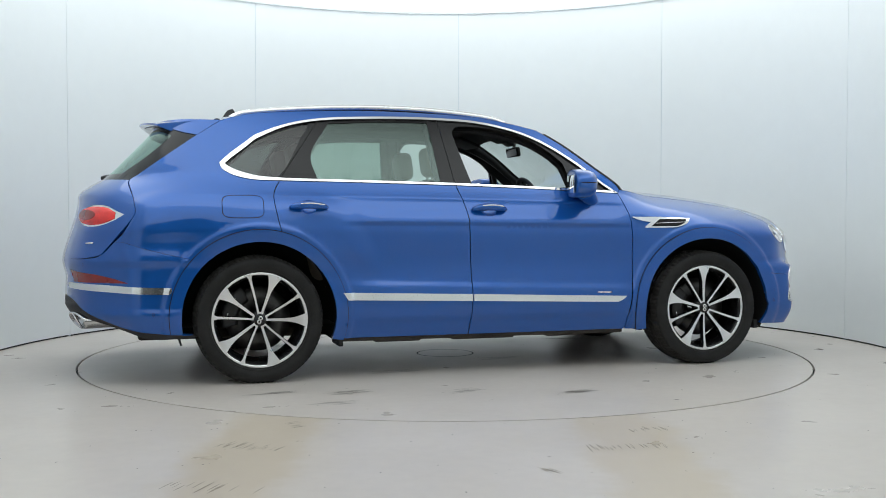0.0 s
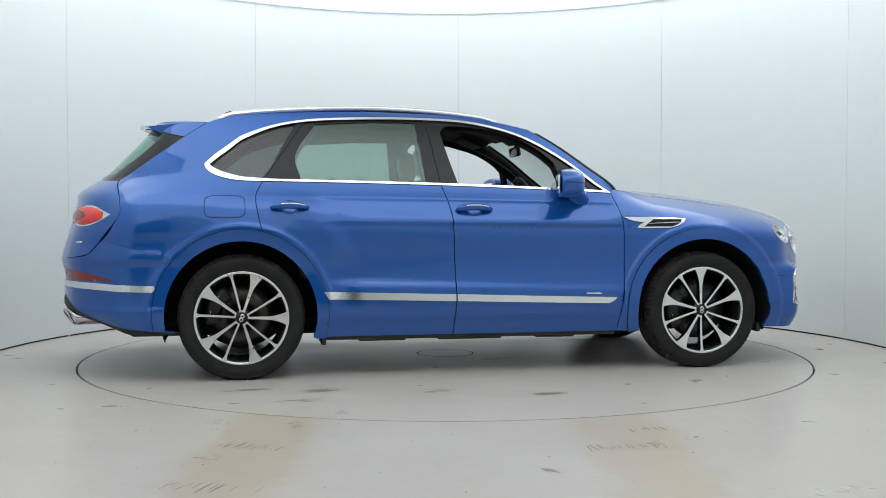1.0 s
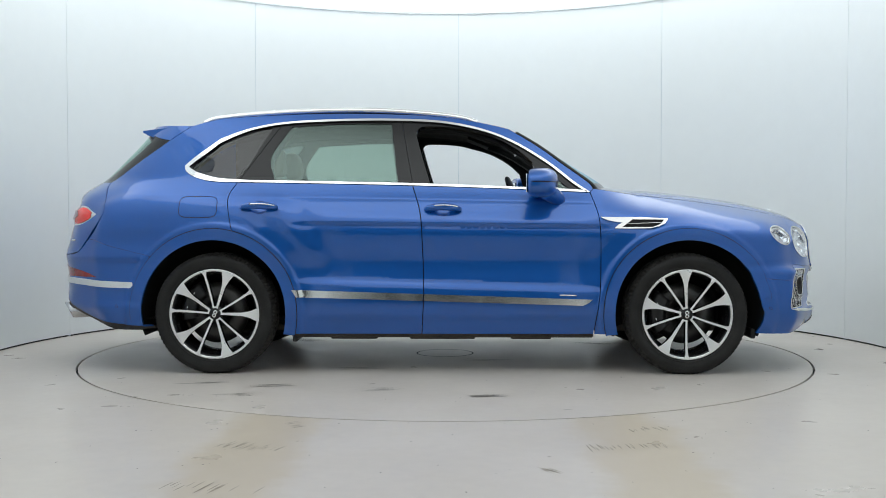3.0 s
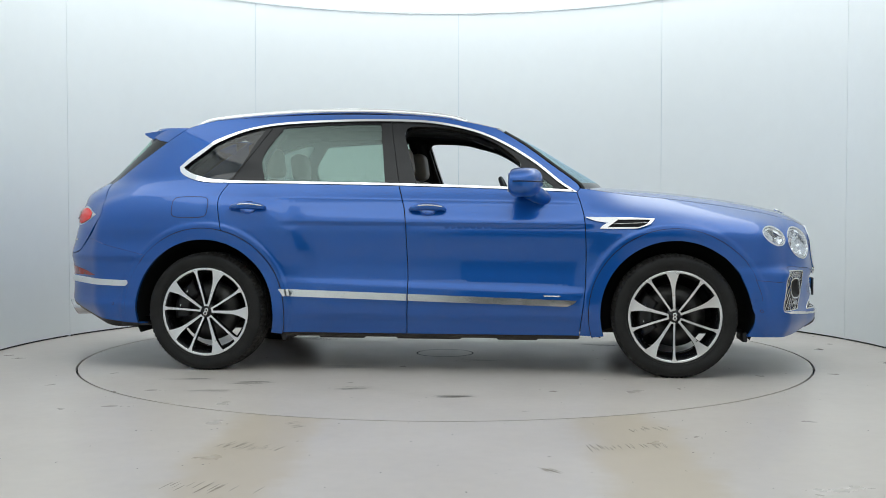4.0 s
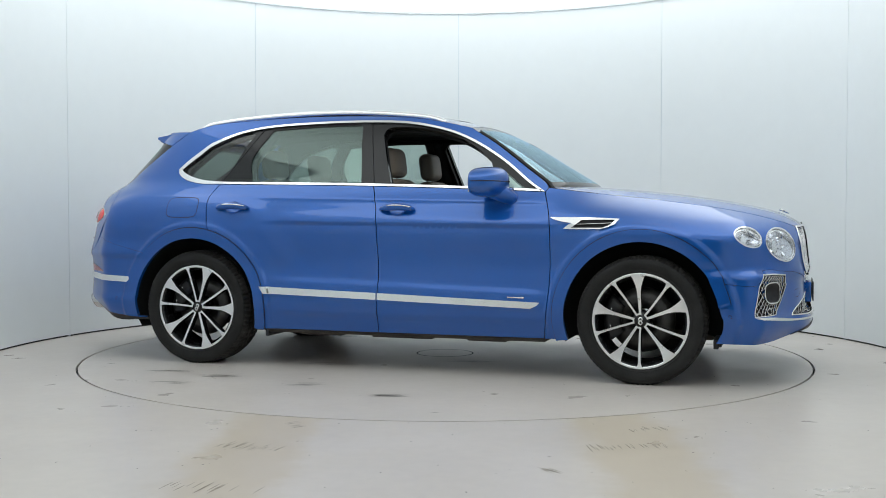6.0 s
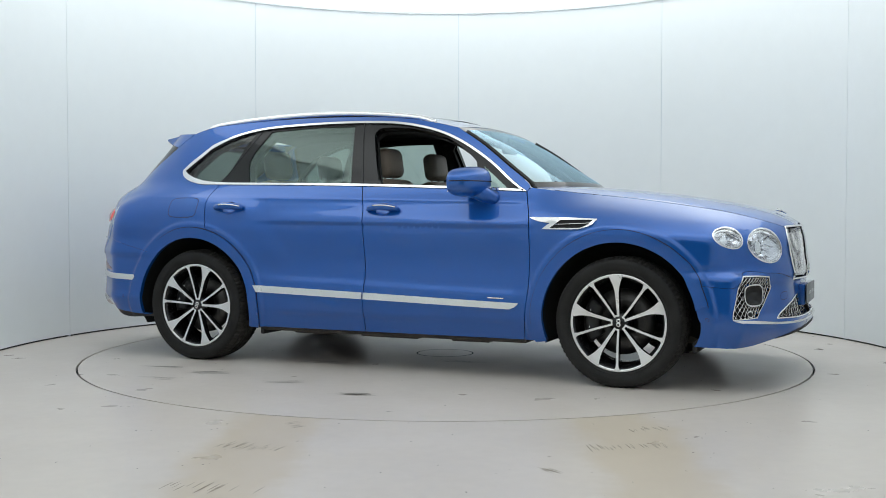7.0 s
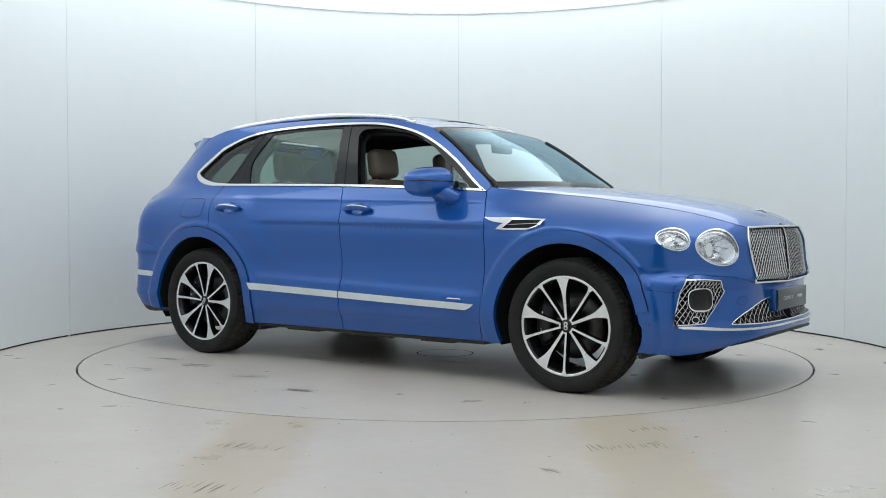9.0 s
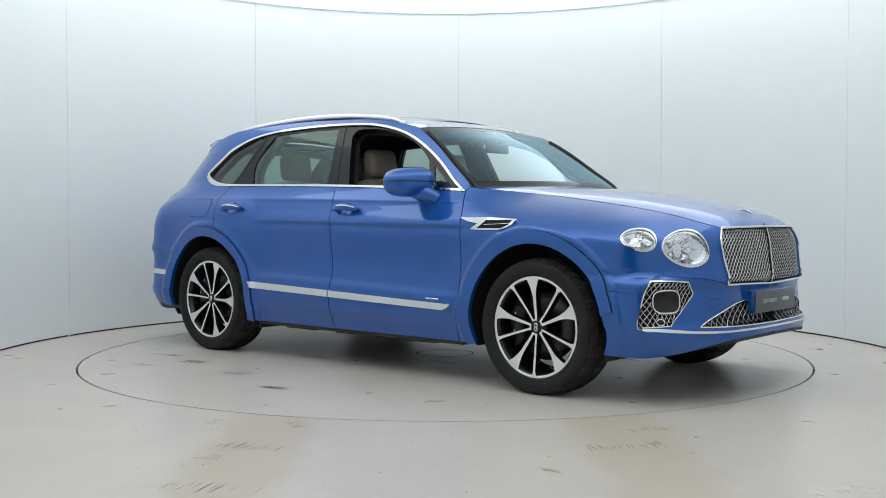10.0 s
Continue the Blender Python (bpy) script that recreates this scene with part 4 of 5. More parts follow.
def build_tail():
    for side_ in (RIGHT, LEFT):
        flip = (lambda v, f: (v, f)) if side_ == RIGHT else mirrored
        v, f = sheet(TAIL_LAMP, step=0.03, out=-0.002, deep=0.02)
        lamp = link("tail_light", *flip(v, f), M["chrome"], car, "red tail light in a pointed chrome surround")
        lens_out = inset(TAIL_LAMP, 0.010)
        lens_out = lens_out[lens_out[:, 0] < -2.515]
        v, f = sheet(lens_out, step=0.02, deep=0, surface=bowl(lens_out, 0.018))
        link("red_lens", *flip(v, f), M["red"], lamp, "ribbed red lens")
        core = ellipse((-2.924, 1.003), 0.180, 0.030)
        v, f = sheet(core, step=0.02, deep=0.006, out=0.0192)
        link("lamp_core", *flip(v, f), M["red_dark"], lamp, "dark red oval core")
        refl = chain(run([(-3.120, 0.678), (-2.850, 0.667), (-2.659, 0.657), (-2.488, 0.637), (-2.338, 0.611)]), run([(-2.338, 0.611), (-3.060, 0.607)]), run([(-3.060, 0.607), (-3.120, 0.678)]))
        v, f = sheet(refl, step=0.03, out=0.003, deep=0.01)
        link("reflector", *flip(v, f), M["red_dark"], car, "dark red bumper reflector")
        strip = chain(run([(-3.200, 0.600), (-2.656, 0.600), (-2.012, 0.581)]), run([(-2.012, 0.581), (-2.008, 0.562), (-2.034, 0.543)]), run([(-2.034, 0.543), (-2.650, 0.560), (-3.170, 0.568)]), run([(-3.170, 0.568), (-3.200, 0.600)]))
        v, f = sheet(strip, step=0.03, out=0.010, deep=0.02)
        link("bumper_strip", *flip(v, f), M["satin"], car, "satin chrome bumper strip")
        y = -0.62 * side_
        rings = []
        for x, a, b in ((-2.25, 0.085, 0.042), (-2.535, 0.100, 0.052), (-2.55, 0.100, 0.052), (-2.55, 0.091, 0.044), (-2.42, 0.085, 0.040)):
            t = np.arange(28) * 2 * np.pi / 28
            rings.append(np.stack([np.full(28, x) - 0.028 * np.sin(t) * (x < -2.3) - (0.04 * np.cos(t) * side_ if x < -2.3 else 0.0), y + a * np.cos(t), 0.375 + 0.0 * t + b * np.sin(t)], 1))
        tip = link("exhaust_tip", *grid(np.stack(rings), closed_v=True), M["dark_chrome"], car, "oval smoked chrome exhaust tip")
        link("divider", *tube([(-2.522, y, 0.330), (-2.575, y, 0.420)], 0.006), M["chrome"], tip)
        back = np.stack([np.full(28, -2.47) - 0.04 * np.cos(t) * side_, y + 0.076 * np.cos(t), 0.375 + 0.034 * np.sin(t)], 1)
        link("exhaust_bore", back, [tuple(range(28))], M["void"], tip)


def lattice(name, loop, mat, parent, label, spacing, angle, radius, out, holes=()):
    """Crossed diagonal wires that fill a loop on the nose, both halves in one mesh."""
    lo, hi = loop.min(0) - 0.05, loop.max(0) + 0.05
    c, size = (lo + hi) / 2, np.linalg.norm(hi - lo)
    pieces = []
    for sign in (1, -1):
        a = radians(angle * sign)
        d, q = np.array([math.cos(a), math.sin(a)]), np.array([-math.sin(a), math.cos(a)])
        k = int(size / spacing / 2) + 1
        for i in range(-k, k + 1):
            s = np.arange(-size / 2, size / 2, 0.006)
            p = c + q * i * spacing + s[:, None] * d
            ok = inside(p, [loop, *holes])
            j = 0
            while j < len(p):
                if ok[j]:
                    e = j
                    while e + 1 < len(p) and ok[e + 1]:
                        e += 1
                    if e - j >= 2:
                        idx = np.unique(np.append(np.arange(j, e, 4), e))
                        pieces.append(tube(body(p[idx, 0], p[idx, 1], out + 0.002 * sign), radius, 4, caps=False))
                    j = e + 1
                else:
                    j += 1
    v, f = joined(*pieces)
    return twins(name, v, f, mat, parent, label)


def twins(name, v, f, mat, parent, label=""):
    """The piece and its mirror image as two objects; parent may be a pair too."""
    pair = parent if isinstance(parent, tuple) else (parent, parent)
    return link(name, v, f, mat, pair[0], label), link(name, *mirrored(v, f), mat, pair[1], label)


def backing(name, loop, depth, parent, label):
    v, f = sheet(inset(loop, -0.02), step=0.05, out=-depth, deep=0)
    return twins(name, v, f, M["void"], parent, label)


def build_nose():
    top = run([(2.860, 0.935), (3.064, 0.940), (NOSE, 0.942)])
    low = run([(2.930, 0.636), (3.211, 0.631), (NOSE, 0.625)])
    g = chain(top, low[::-1], GRILLE_SIDE[::-1])
    v, f = sheet(inset(g, -0.02), step=0.05, out=-0.045, deep=0)
    grille = link("grille", *joined((v, f), mirrored(v, f)), M["void"], car, "upright chrome mesh grille on a black ground")
    lattice("grille_mesh", inset(g, 0.004), M["dark_chrome"], grille, "chrome diamond mesh", 0.0240, 52, 0.0030, -0.012)
    path = np.vstack([top[::-1], GRILLE_SIDE[1:-1], low])
    q = body(path[:, 0], path[:, 1], 0.006)
    full = np.vstack([q, (q * (1, -1, 1))[::-1][1:-1]])
    r = 0.0065
    link("grille_frame", *tube(np.vstack([full, full[:2]]), r, 8, caps=False), M["chrome"], grille, "polished chrome frame")
    c = run([(NOSE, 0.940), (NOSE, 0.627)])
    link("grille_bar", *tube(body(c[:, 0], c[:, 1], 0.0), 0.0045, 6), M["chrome"], grille, "chrome centre bar")
    # corner vents with their horns
    fog = backing("bumper_vent", FOG, 0.05, car, "corner vent with chrome mesh")
    horn = ellipse((2.363, 0.555), 0.122, 0.058, 0, 40, 3.2)
    mesh_loop = inset(FOG, 0.004)
    lattice("vent_mesh", mesh_loop, M["dark_chrome"], fog, "chrome diamond mesh", 0.029, 46, 0.0028, -0.006, (inset(horn, -0.004),))
    v, f = sheet(inset(FOG, -0.002), holes=(inset(FOG, 0.004),), step=0.03, out=0.004, deep=0.015)
    twins("vent_frame", v, f, M["chrome"], fog, "chrome frame")
    v, f = sheet(inset(horn, -0.007), holes=(inset(horn, 0.001),), step=0.03, out=0.008, deep=0.04)
    twins("horn_ring", v, f, M["chrome"], fog, "chrome ring round the opening")
    v, f = sheet(horn, step=0.03, deep=0, surface=bowl(horn, -0.034))
    twins("horn_bowl", v, f, M["black"], fog, "black bowl")
    eye = ellipse((2.300, 0.447), 0.034, 0.018, 0, 24)
    v, f = sheet(inset(eye, -0.002), holes=(inset(eye, 0.004),), step=0.012, out=0.004, deep=0.02)
    twins("sensor_ring", v, f, M["chrome"], fog, "chrome ring of the parking camera")
    v, f = sheet(eye, step=0.012, deep=0, surface=bowl(eye, 0.008))
    twins("sensor_eye", v, f, M["gloss_black"], fog, "gloss black parking camera")
    # lower intake
    i = chain(INTAKE[0], INTAKE[1])
    intake = backing("lower_intake", i, 0.05, car, "lower intake with chrome mesh")
    lattice("intake_mesh", inset(i, 0.003), M["dark_chrome"], intake, "chrome diamond mesh", 0.036, 46, 0.0026, -0.010)
    edge = np.vstack(INTAKE)
    q = body(edge[:, 0], edge[:, 1], 0.002)
    twins("intake_frame", *tube(q, 0.0045, 6), M["chrome"], intake, "thin chrome frame")
    strip = chain(run([(2.126, 0.415), (2.624, 0.395), (3.046, 0.392), (NOSE, 0.392)]), run([(NOSE, 0.392), (NOSE, 0.380)]), run([(NOSE, 0.380), (3.046, 0.380), (2.662, 0.382), (2.174, 0.401)]), run([(2.174, 0.401), (2.126, 0.415)]))
    v, f = sheet(strip, step=0.03, out=0.011, deep=0.02)
    link("front_strip", *joined((v, f), mirrored(v, f)), M["satin"], car, "satin chrome strip along the front bumper")
    under = chain(run([(NOSE, 0.350), (3.131, 0.346), (2.929, 0.334), (2.658, 0.295)]), run([(2.658, 0.295), (2.925, 0.319), (3.128, 0.330), (NOSE, 0.334)]), run([(NOSE, 0.334), (NOSE, 0.350)]))
    v, f = sheet(under, step=0.04, out=0.004, deep=0.05)
    link("front_lip", *joined((v, f), mirrored(v, f)), M["black"], car, "black lower lip")
    # tow-eye cover, sensors
    v, f = sheet(ellipse((2.822, 0.539), 0.054, 0.024, 6, 30, 2.6), holes=(ellipse((2.822, 0.539), 0.052, 0.0215, 6, 30, 2.6),), step=0.02, out=0.0012, deep=0)
    link("tow_cover_gap", v, f, M["void"], car)
    for u, z in ((1.998, 0.422), (-2.142, 0.430), (-2.810, 0.715)):
        v, f = sheet(ellipse((u, z), 0.010, 0.010, 0, 16), holes=(ellipse((u, z), 0.0075, 0.0075, 0, 16),), step=0.02, out=0.0012, deep=0)
        link("parking_sensor", v, f, M["void"], car)
    # show plate: grey sheet on a blue bracket
    x = 2.478
    bracket = part("plate_bracket", box((0.05, 0.50, 0.125), 0.006, (x - 0.035, 0, 0.525)), M["paint"], car, "blue plate bracket")
    plate = part("show_plate", box((0.008, 0.52, 0.118), 0.003, (x, 0, 0.528)), M["plate"], car, "grey show plate with pale print")
    lettering(plate, "CERTIFIED BY", (x + 0.0052, -0.175, 0.520), 0.030)
    part("print_bar", box((0.0012, 0.088, 0.019), 0, (x + 0.0048, 0.128, 0.530)), M["white_print"], plate)


def lettering(parent, words, at, size):
    c = bpy.data.curves.new("print", "FONT")
    c.body, c.size, c.extrude = words, size, 0.0004
    tmp = bpy.data.objects.new("print", c)
    scene.collection.objects.link(tmp)
    bpy.context.view_layer.update()
    me = bpy.data.meshes.new_from_object(tmp.evaluated_get(bpy.context.evaluated_depsgraph_get()))
    bpy.data.objects.remove(tmp)
    me.materials.clear()
    me.materials.append(M["white_print"])
    ob = new("print", me)
    ob.parent = parent
    ob.matrix_basis = pose(*at, 90, 0, 90)
    return ob


def build_side_trim():
    # bright strips low on the doors, in two lengths
    a = chain(run([(-1.000, 0.534), (-0.60, 0.522), (-0.172, 0.509)]), run([(-0.172, 0.509), (-0.172, 0.466)]), run([(-0.172, 0.466), (-0.60, 0.478), (-0.970, 0.488)]), run([(-0.970, 0.488), (-1.000, 0.534)]))
    b = chain(run([(-0.163, 0.509), (0.35, 0.492), (0.895, 0.475)]), run([(0.895, 0.475), (0.875, 0.455), (0.835, 0.438)]), run([(0.835, 0.438), (0.35, 0.451), (-0.163, 0.466)]), run([(-0.163, 0.466), (-0.163, 0.509)]))
    for loop in (a, b):
        panel("sill_strip", loop, M["satin"], car, "satin chrome strip along the doors", out=0.016, deep=0.025)
    # wing vents
    frame_ = chain(run([(0.948, 0.991), (1.15, 0.989), (1.372, 0.978)]), run([(1.372, 0.980), (1.352, 0.955), (1.315, 0.932), (1.26, 0.922)]), run([(1.26, 0.922), (1.13, 0.920), (1.035, 0.922)]),
                   run([(1.035, 0.922), (1.06, 0.945), (1.085, 0.957)]), run([(1.085, 0.957), (1.02, 0.966), (0.975, 0.978), (0.948, 0.991)]))
    hole = chain(run([(1.150, 0.977), (1.346, 0.972)]), run([(1.346, 0.972), (1.322, 0.950), (1.27, 0.929)]), run([(1.27, 0.929), (1.082, 0.929)]), run([(1.082, 0.929), (1.150, 0.977)]))
    for side_ in (RIGHT, LEFT):
        flip = (lambda v, f: (v, f)) if side_ == RIGHT else mirrored
        vent = link("wing_vent", *flip(*sheet(frame_, holes=(hole,), step=0.02, out=0.012, deep=0.03)), M["chrome"], car, "winged chrome air vent with black slots")
        link("slot", *flip(*sheet(inset(hole, -0.006), step=0.03, out=0.003, deep=0)), M["void"], vent)
        link("slat", *flip(*tube(body(np.linspace(1.118, 1.333, 8), np.linspace(0.950, 0.957, 8), 0.011), 0.004, 6, 0.6)), M["chrome"], vent)
        # script badge as a plain bar
        tilt = run([(0.690, 0.503), (0.795, 0.501)])
        link("door_script", *flip(*tube(body(tilt[:, 0], tilt[:, 1], 0.003), 0.0045, 6)), M["badge"], car, "small silver script on the front door")
        tilt = run([(-2.806, 0.839), (-2.712, 0.843)])
        link("gate_script", *flip(*tube(body(tilt[:, 0], tilt[:, 1], 0.002), 0.006, 6)), M["badge"], car, "small silver script on the tailgate")
    # fuel flap on the right side
    flap = ellipse((-1.595, 1.058), 0.122, 0.068, 0, 60, 4.5)
    panel("fuel_flap", inset(flap, 0.003), M["paint"], car, both="right", out=0.0015, deep=0.004, label="rounded fuel flap")
    panel("fuel_flap_gap", inset(flap, -0.0015), M["void"], car, both="right", out=0.0007, deep=0, holes=(inset(flap, 0.003),))
    # door handles in their bowls
    for hole, x0, z0, owner in ((HANDLE_F, -0.045, 1.038, doors), (HANDLE_R, -1.205, 1.050, rear_doors)):
        for k, side_ in enumerate((RIGHT, LEFT)):
            flip = (lambda v, f: (v, f)) if side_ == RIGHT else mirrored
            v, f = sheet(inset(hole, -0.002), step=0.015, deep=0, surface=bowl(hole, -0.030))
            link("handle_bowl", *flip(v, f), M["paint"], owner[k])
            s = np.linspace(0, 1, 15)
            u = x0 - 0.112 + 0.224 * s
            z = z0 + 0.004 * np.sin(np.pi * s)
            out = 0.008 + 0.034 * np.sin(np.pi * s) ** 0.55
            v, f = tube(body(u, z, out), 0.011 + 0.0125 * np.sin(np.pi * s) ** 0.5, 12, 1.0)
            link("handle", *flip(v, f), M["paint"], owner[k])
            for dz in (0.0045,):
                s2 = np.linspace(0.24, 0.95, 12)
                v, f = tube(body(x0 - 0.112 + 0.224 * s2, z0 + dz * np.sin(np.pi * s2) ** 0.5, 0.0225 + 0.043 * np.sin(np.pi * s2) ** 0.55), 0.0045, 6)
                link("handle_trim", *flip(v, f), M["chrome"], owner[k], "thin chrome line")


def build_mirrors():
    for side_ in (RIGHT, LEFT):
        bm = bmesh.new()
        bmesh.ops.create_uvsphere(bm, u_segments=40, v_segments=24, radius=1.0)
        for v in bm.verts:
            x, y, z = v.co
            k = 2.8
            n = (abs(x) ** k + abs(y) ** k + abs(z) ** k) ** (-1 / k)
            x, y, z = x * n, y * n, z * n
            # flat back, rounded front, narrower towards its tip
            x = max(x, -0.55)
            tip = (1 - y) / 2
            z = z * (1 - 0.22 * tip) - 0.05 * tip
            v.co = (0.590 + 0.118 * x * (1 - 0.15 * tip) - 0.058 * tip, -1.000 + 0.150 * y, 1.212 + 0.104 * z)
        if side_ == LEFT:
            bmesh.ops.scale(bm, vec=(1, -1, 1), verts=bm.verts)
            bmesh.ops.reverse_faces(bm, faces=bm.faces)
        shell = part("door_mirror", bm, M["paint"], car, "blue door mirror with a dark trim line")
        foot = run([(0.60, -0.965, 1.165), (0.645, -0.925, 1.135), (0.695, -0.870, 1.105)]) * (1, side_, 1)
        link("mirror_foot", *tube(foot, np.linspace(0.066, 0.048, len(foot)), 14, 0.9), M["paint"], shell)
        a = np.radians(np.linspace(-100, 100, 30))
        c, d = np.sign(np.cos(a)) * np.abs(np.cos(a)) ** 0.714, np.sign(np.sin(a)) * np.abs(np.sin(a)) ** 0.714
        end = (1 - d) / 2
        line = np.stack([0.590 + 0.119 * np.maximum(c, -0.5) * (1 - 0.15 * end) - 0.058 * end, -1.000 + 0.151 * d, 1.214 + 0 * a], 1) * (1, side_, 1)
        link("mirror_line", *tube(line, 0.0035, 6), M["gloss_black"], shell, "thin dark line with the indicator")
        bm = box((0.006, 0.20, 0.115), 0.002)
        bmesh.ops.transform(bm, matrix=pose(0.492, -1.000 * side_, 1.206, 0, 0, -11 * side_), verts=bm.verts)
        part("mirror_glass", bm, M["mirror"], shell)


def build_roof_kit():
    for side_ in (RIGHT, LEFT):
        p = run([(-1.635, -0.625, 1.612), (-1.58, -0.620, 1.640), (-1.44, -0.617, 1.662), (-1.143, -0.613, 1.688), (-0.771, -0.61, 1.704), (-0.398, -0.61, 1.699), (-0.024, -0.613, 1.668), (0.10, -0.617, 1.647), (0.175, -0.620, 1.620)]) * (1, side_, 1)
        rail = link("roof_rail", *tube(p - (0, 0, 0.003), 0.019, 12, 0.95), M["rail"], car, "bright silver roof rail")
        seat_line = p + (0, 0, -0.020)
        link("rail_seal", *tube(seat_line[3:-3], 0.006, 6), M["black"], rail, "thin black seal under the rail")
    # shark-fin aerial
    pts = [(-1.66, 0, 1.630), (-1.60, 0, 1.715), (-1.565, 0, 1.728), (-1.54, 0, 1.690), (-1.46, 0, 1.648)]
    v = [(x, y, z) for y in (-0.022, 0.022) for x, _, z in pts]
    v = [(x, y * (0.35 if z > 1.70 else 1), z) for x, y, z in v]
    link("roof_aerial", v, [(4, 3, 2, 1, 0), (5, 6, 7, 8, 9)] + [(i, (i + 1) % 5, 5 + (i + 1) % 5, 5 + i) for i in range(5)], M["gloss_black"], car, "black fin aerial", smooth_faces=False)
    # spoiler above the rear window: a wedge that grows out of the roof's end
    s = np.linspace(-1, 1, 25)
    rows = []

    def lip(t, drop):
        y = s * (0.665 * (1 - t) + 0.530 * t)
        x = -1.80 - 0.06 * (1 - np.abs(s)) - t * (0.315 - 0.045 * np.abs(s) ** 3)
        z = (1.592 + 0.026 * (1 - np.abs(s) ** 2.4)) * (1 - t) + t * (1.572 + 0.032 * (1 - s ** 2)) - drop
        rows.append(np.stack([x, y, z], 1))
    for t in np.linspace(0, 1, 7):
        lip(t, 0.0 if t > 0 else 0.012)
    for t, drop in ((1.0, 0.012), (0.9, 0.026), (0.6, 0.065), (0.30, 0.105), (0.0, 0.115)):
        lip(t, drop)
    v, f = grid(np.stack(rows))
    k, n = len(rows), len(s)
    f += [tuple(i * n for i in range(k)), tuple(i * n + n - 1 for i in range(k))[::-1]]
    crease(link("roof_spoiler", v, f, M["paint"], car, "blue roof spoiler"))
    # shade below the spoiler, put in as a black sheet
    flat = np.stack([r - (0, 0, 0.004) for r in rows[8:]])
    link("spoiler_shade", *grid(flat), M["gloss_black"], car, "gloss black underside of the spoiler")
    line = run([(-2.405, 0.0, 1.248), (-2.385, 0.10, 1.262), (-2.36, 0.26, 1.278)])
    link("rear_wiper", *tube(line, np.linspace(0.018, 0.006, len(line)), 8), M["black"], car, "black rear wiper")
    # bonnet emblem: a small plain wing shape
    link("bonnet_emblem", *joined(*[tube([(2.30, 0, 1.035), (2.27, 0.05 * k, 1.040)], [0.008, 0.003], 6) for k in (-1, 1)], tube([(2.33, 0, 1.02), (2.27, 0, 1.047)], 0.007, 6)), M["chrome"], car, "small silver bonnet emblem")


M["lamp_bowl"] = material("lamp_bowl_silver", (0.70, 0.71, 0.75), 0.24, 1.0, vary=0.12, scale=20, fine=120)
M["lamp_white"] = material("lamp_white_ring", (0.78, 0.79, 0.81), 0.2, 0.9, vary=0.03)
M["crystal"] = material("cut_crystal", (0.94, 0.95, 0.97), 0.06, 0.9, vary=0.05)
M["rail"] = material("bright_rail", (0.90, 0.90, 0.90), 0.22, 0.85, vary=0.02)
build_windows()
build_headlight(SMALL_LAMP, "side_lamp", "small oval outer headlight with a chrome ring", False)
build_headlight(BIG_LAMP, "headlight", "large round headlight with cut-crystal reflector", True)
build_tail()
build_nose()
build_side_trim()
build_mirrors()
build_roof_kit()


# ---- wheels and underside ----
RIM = 0.284


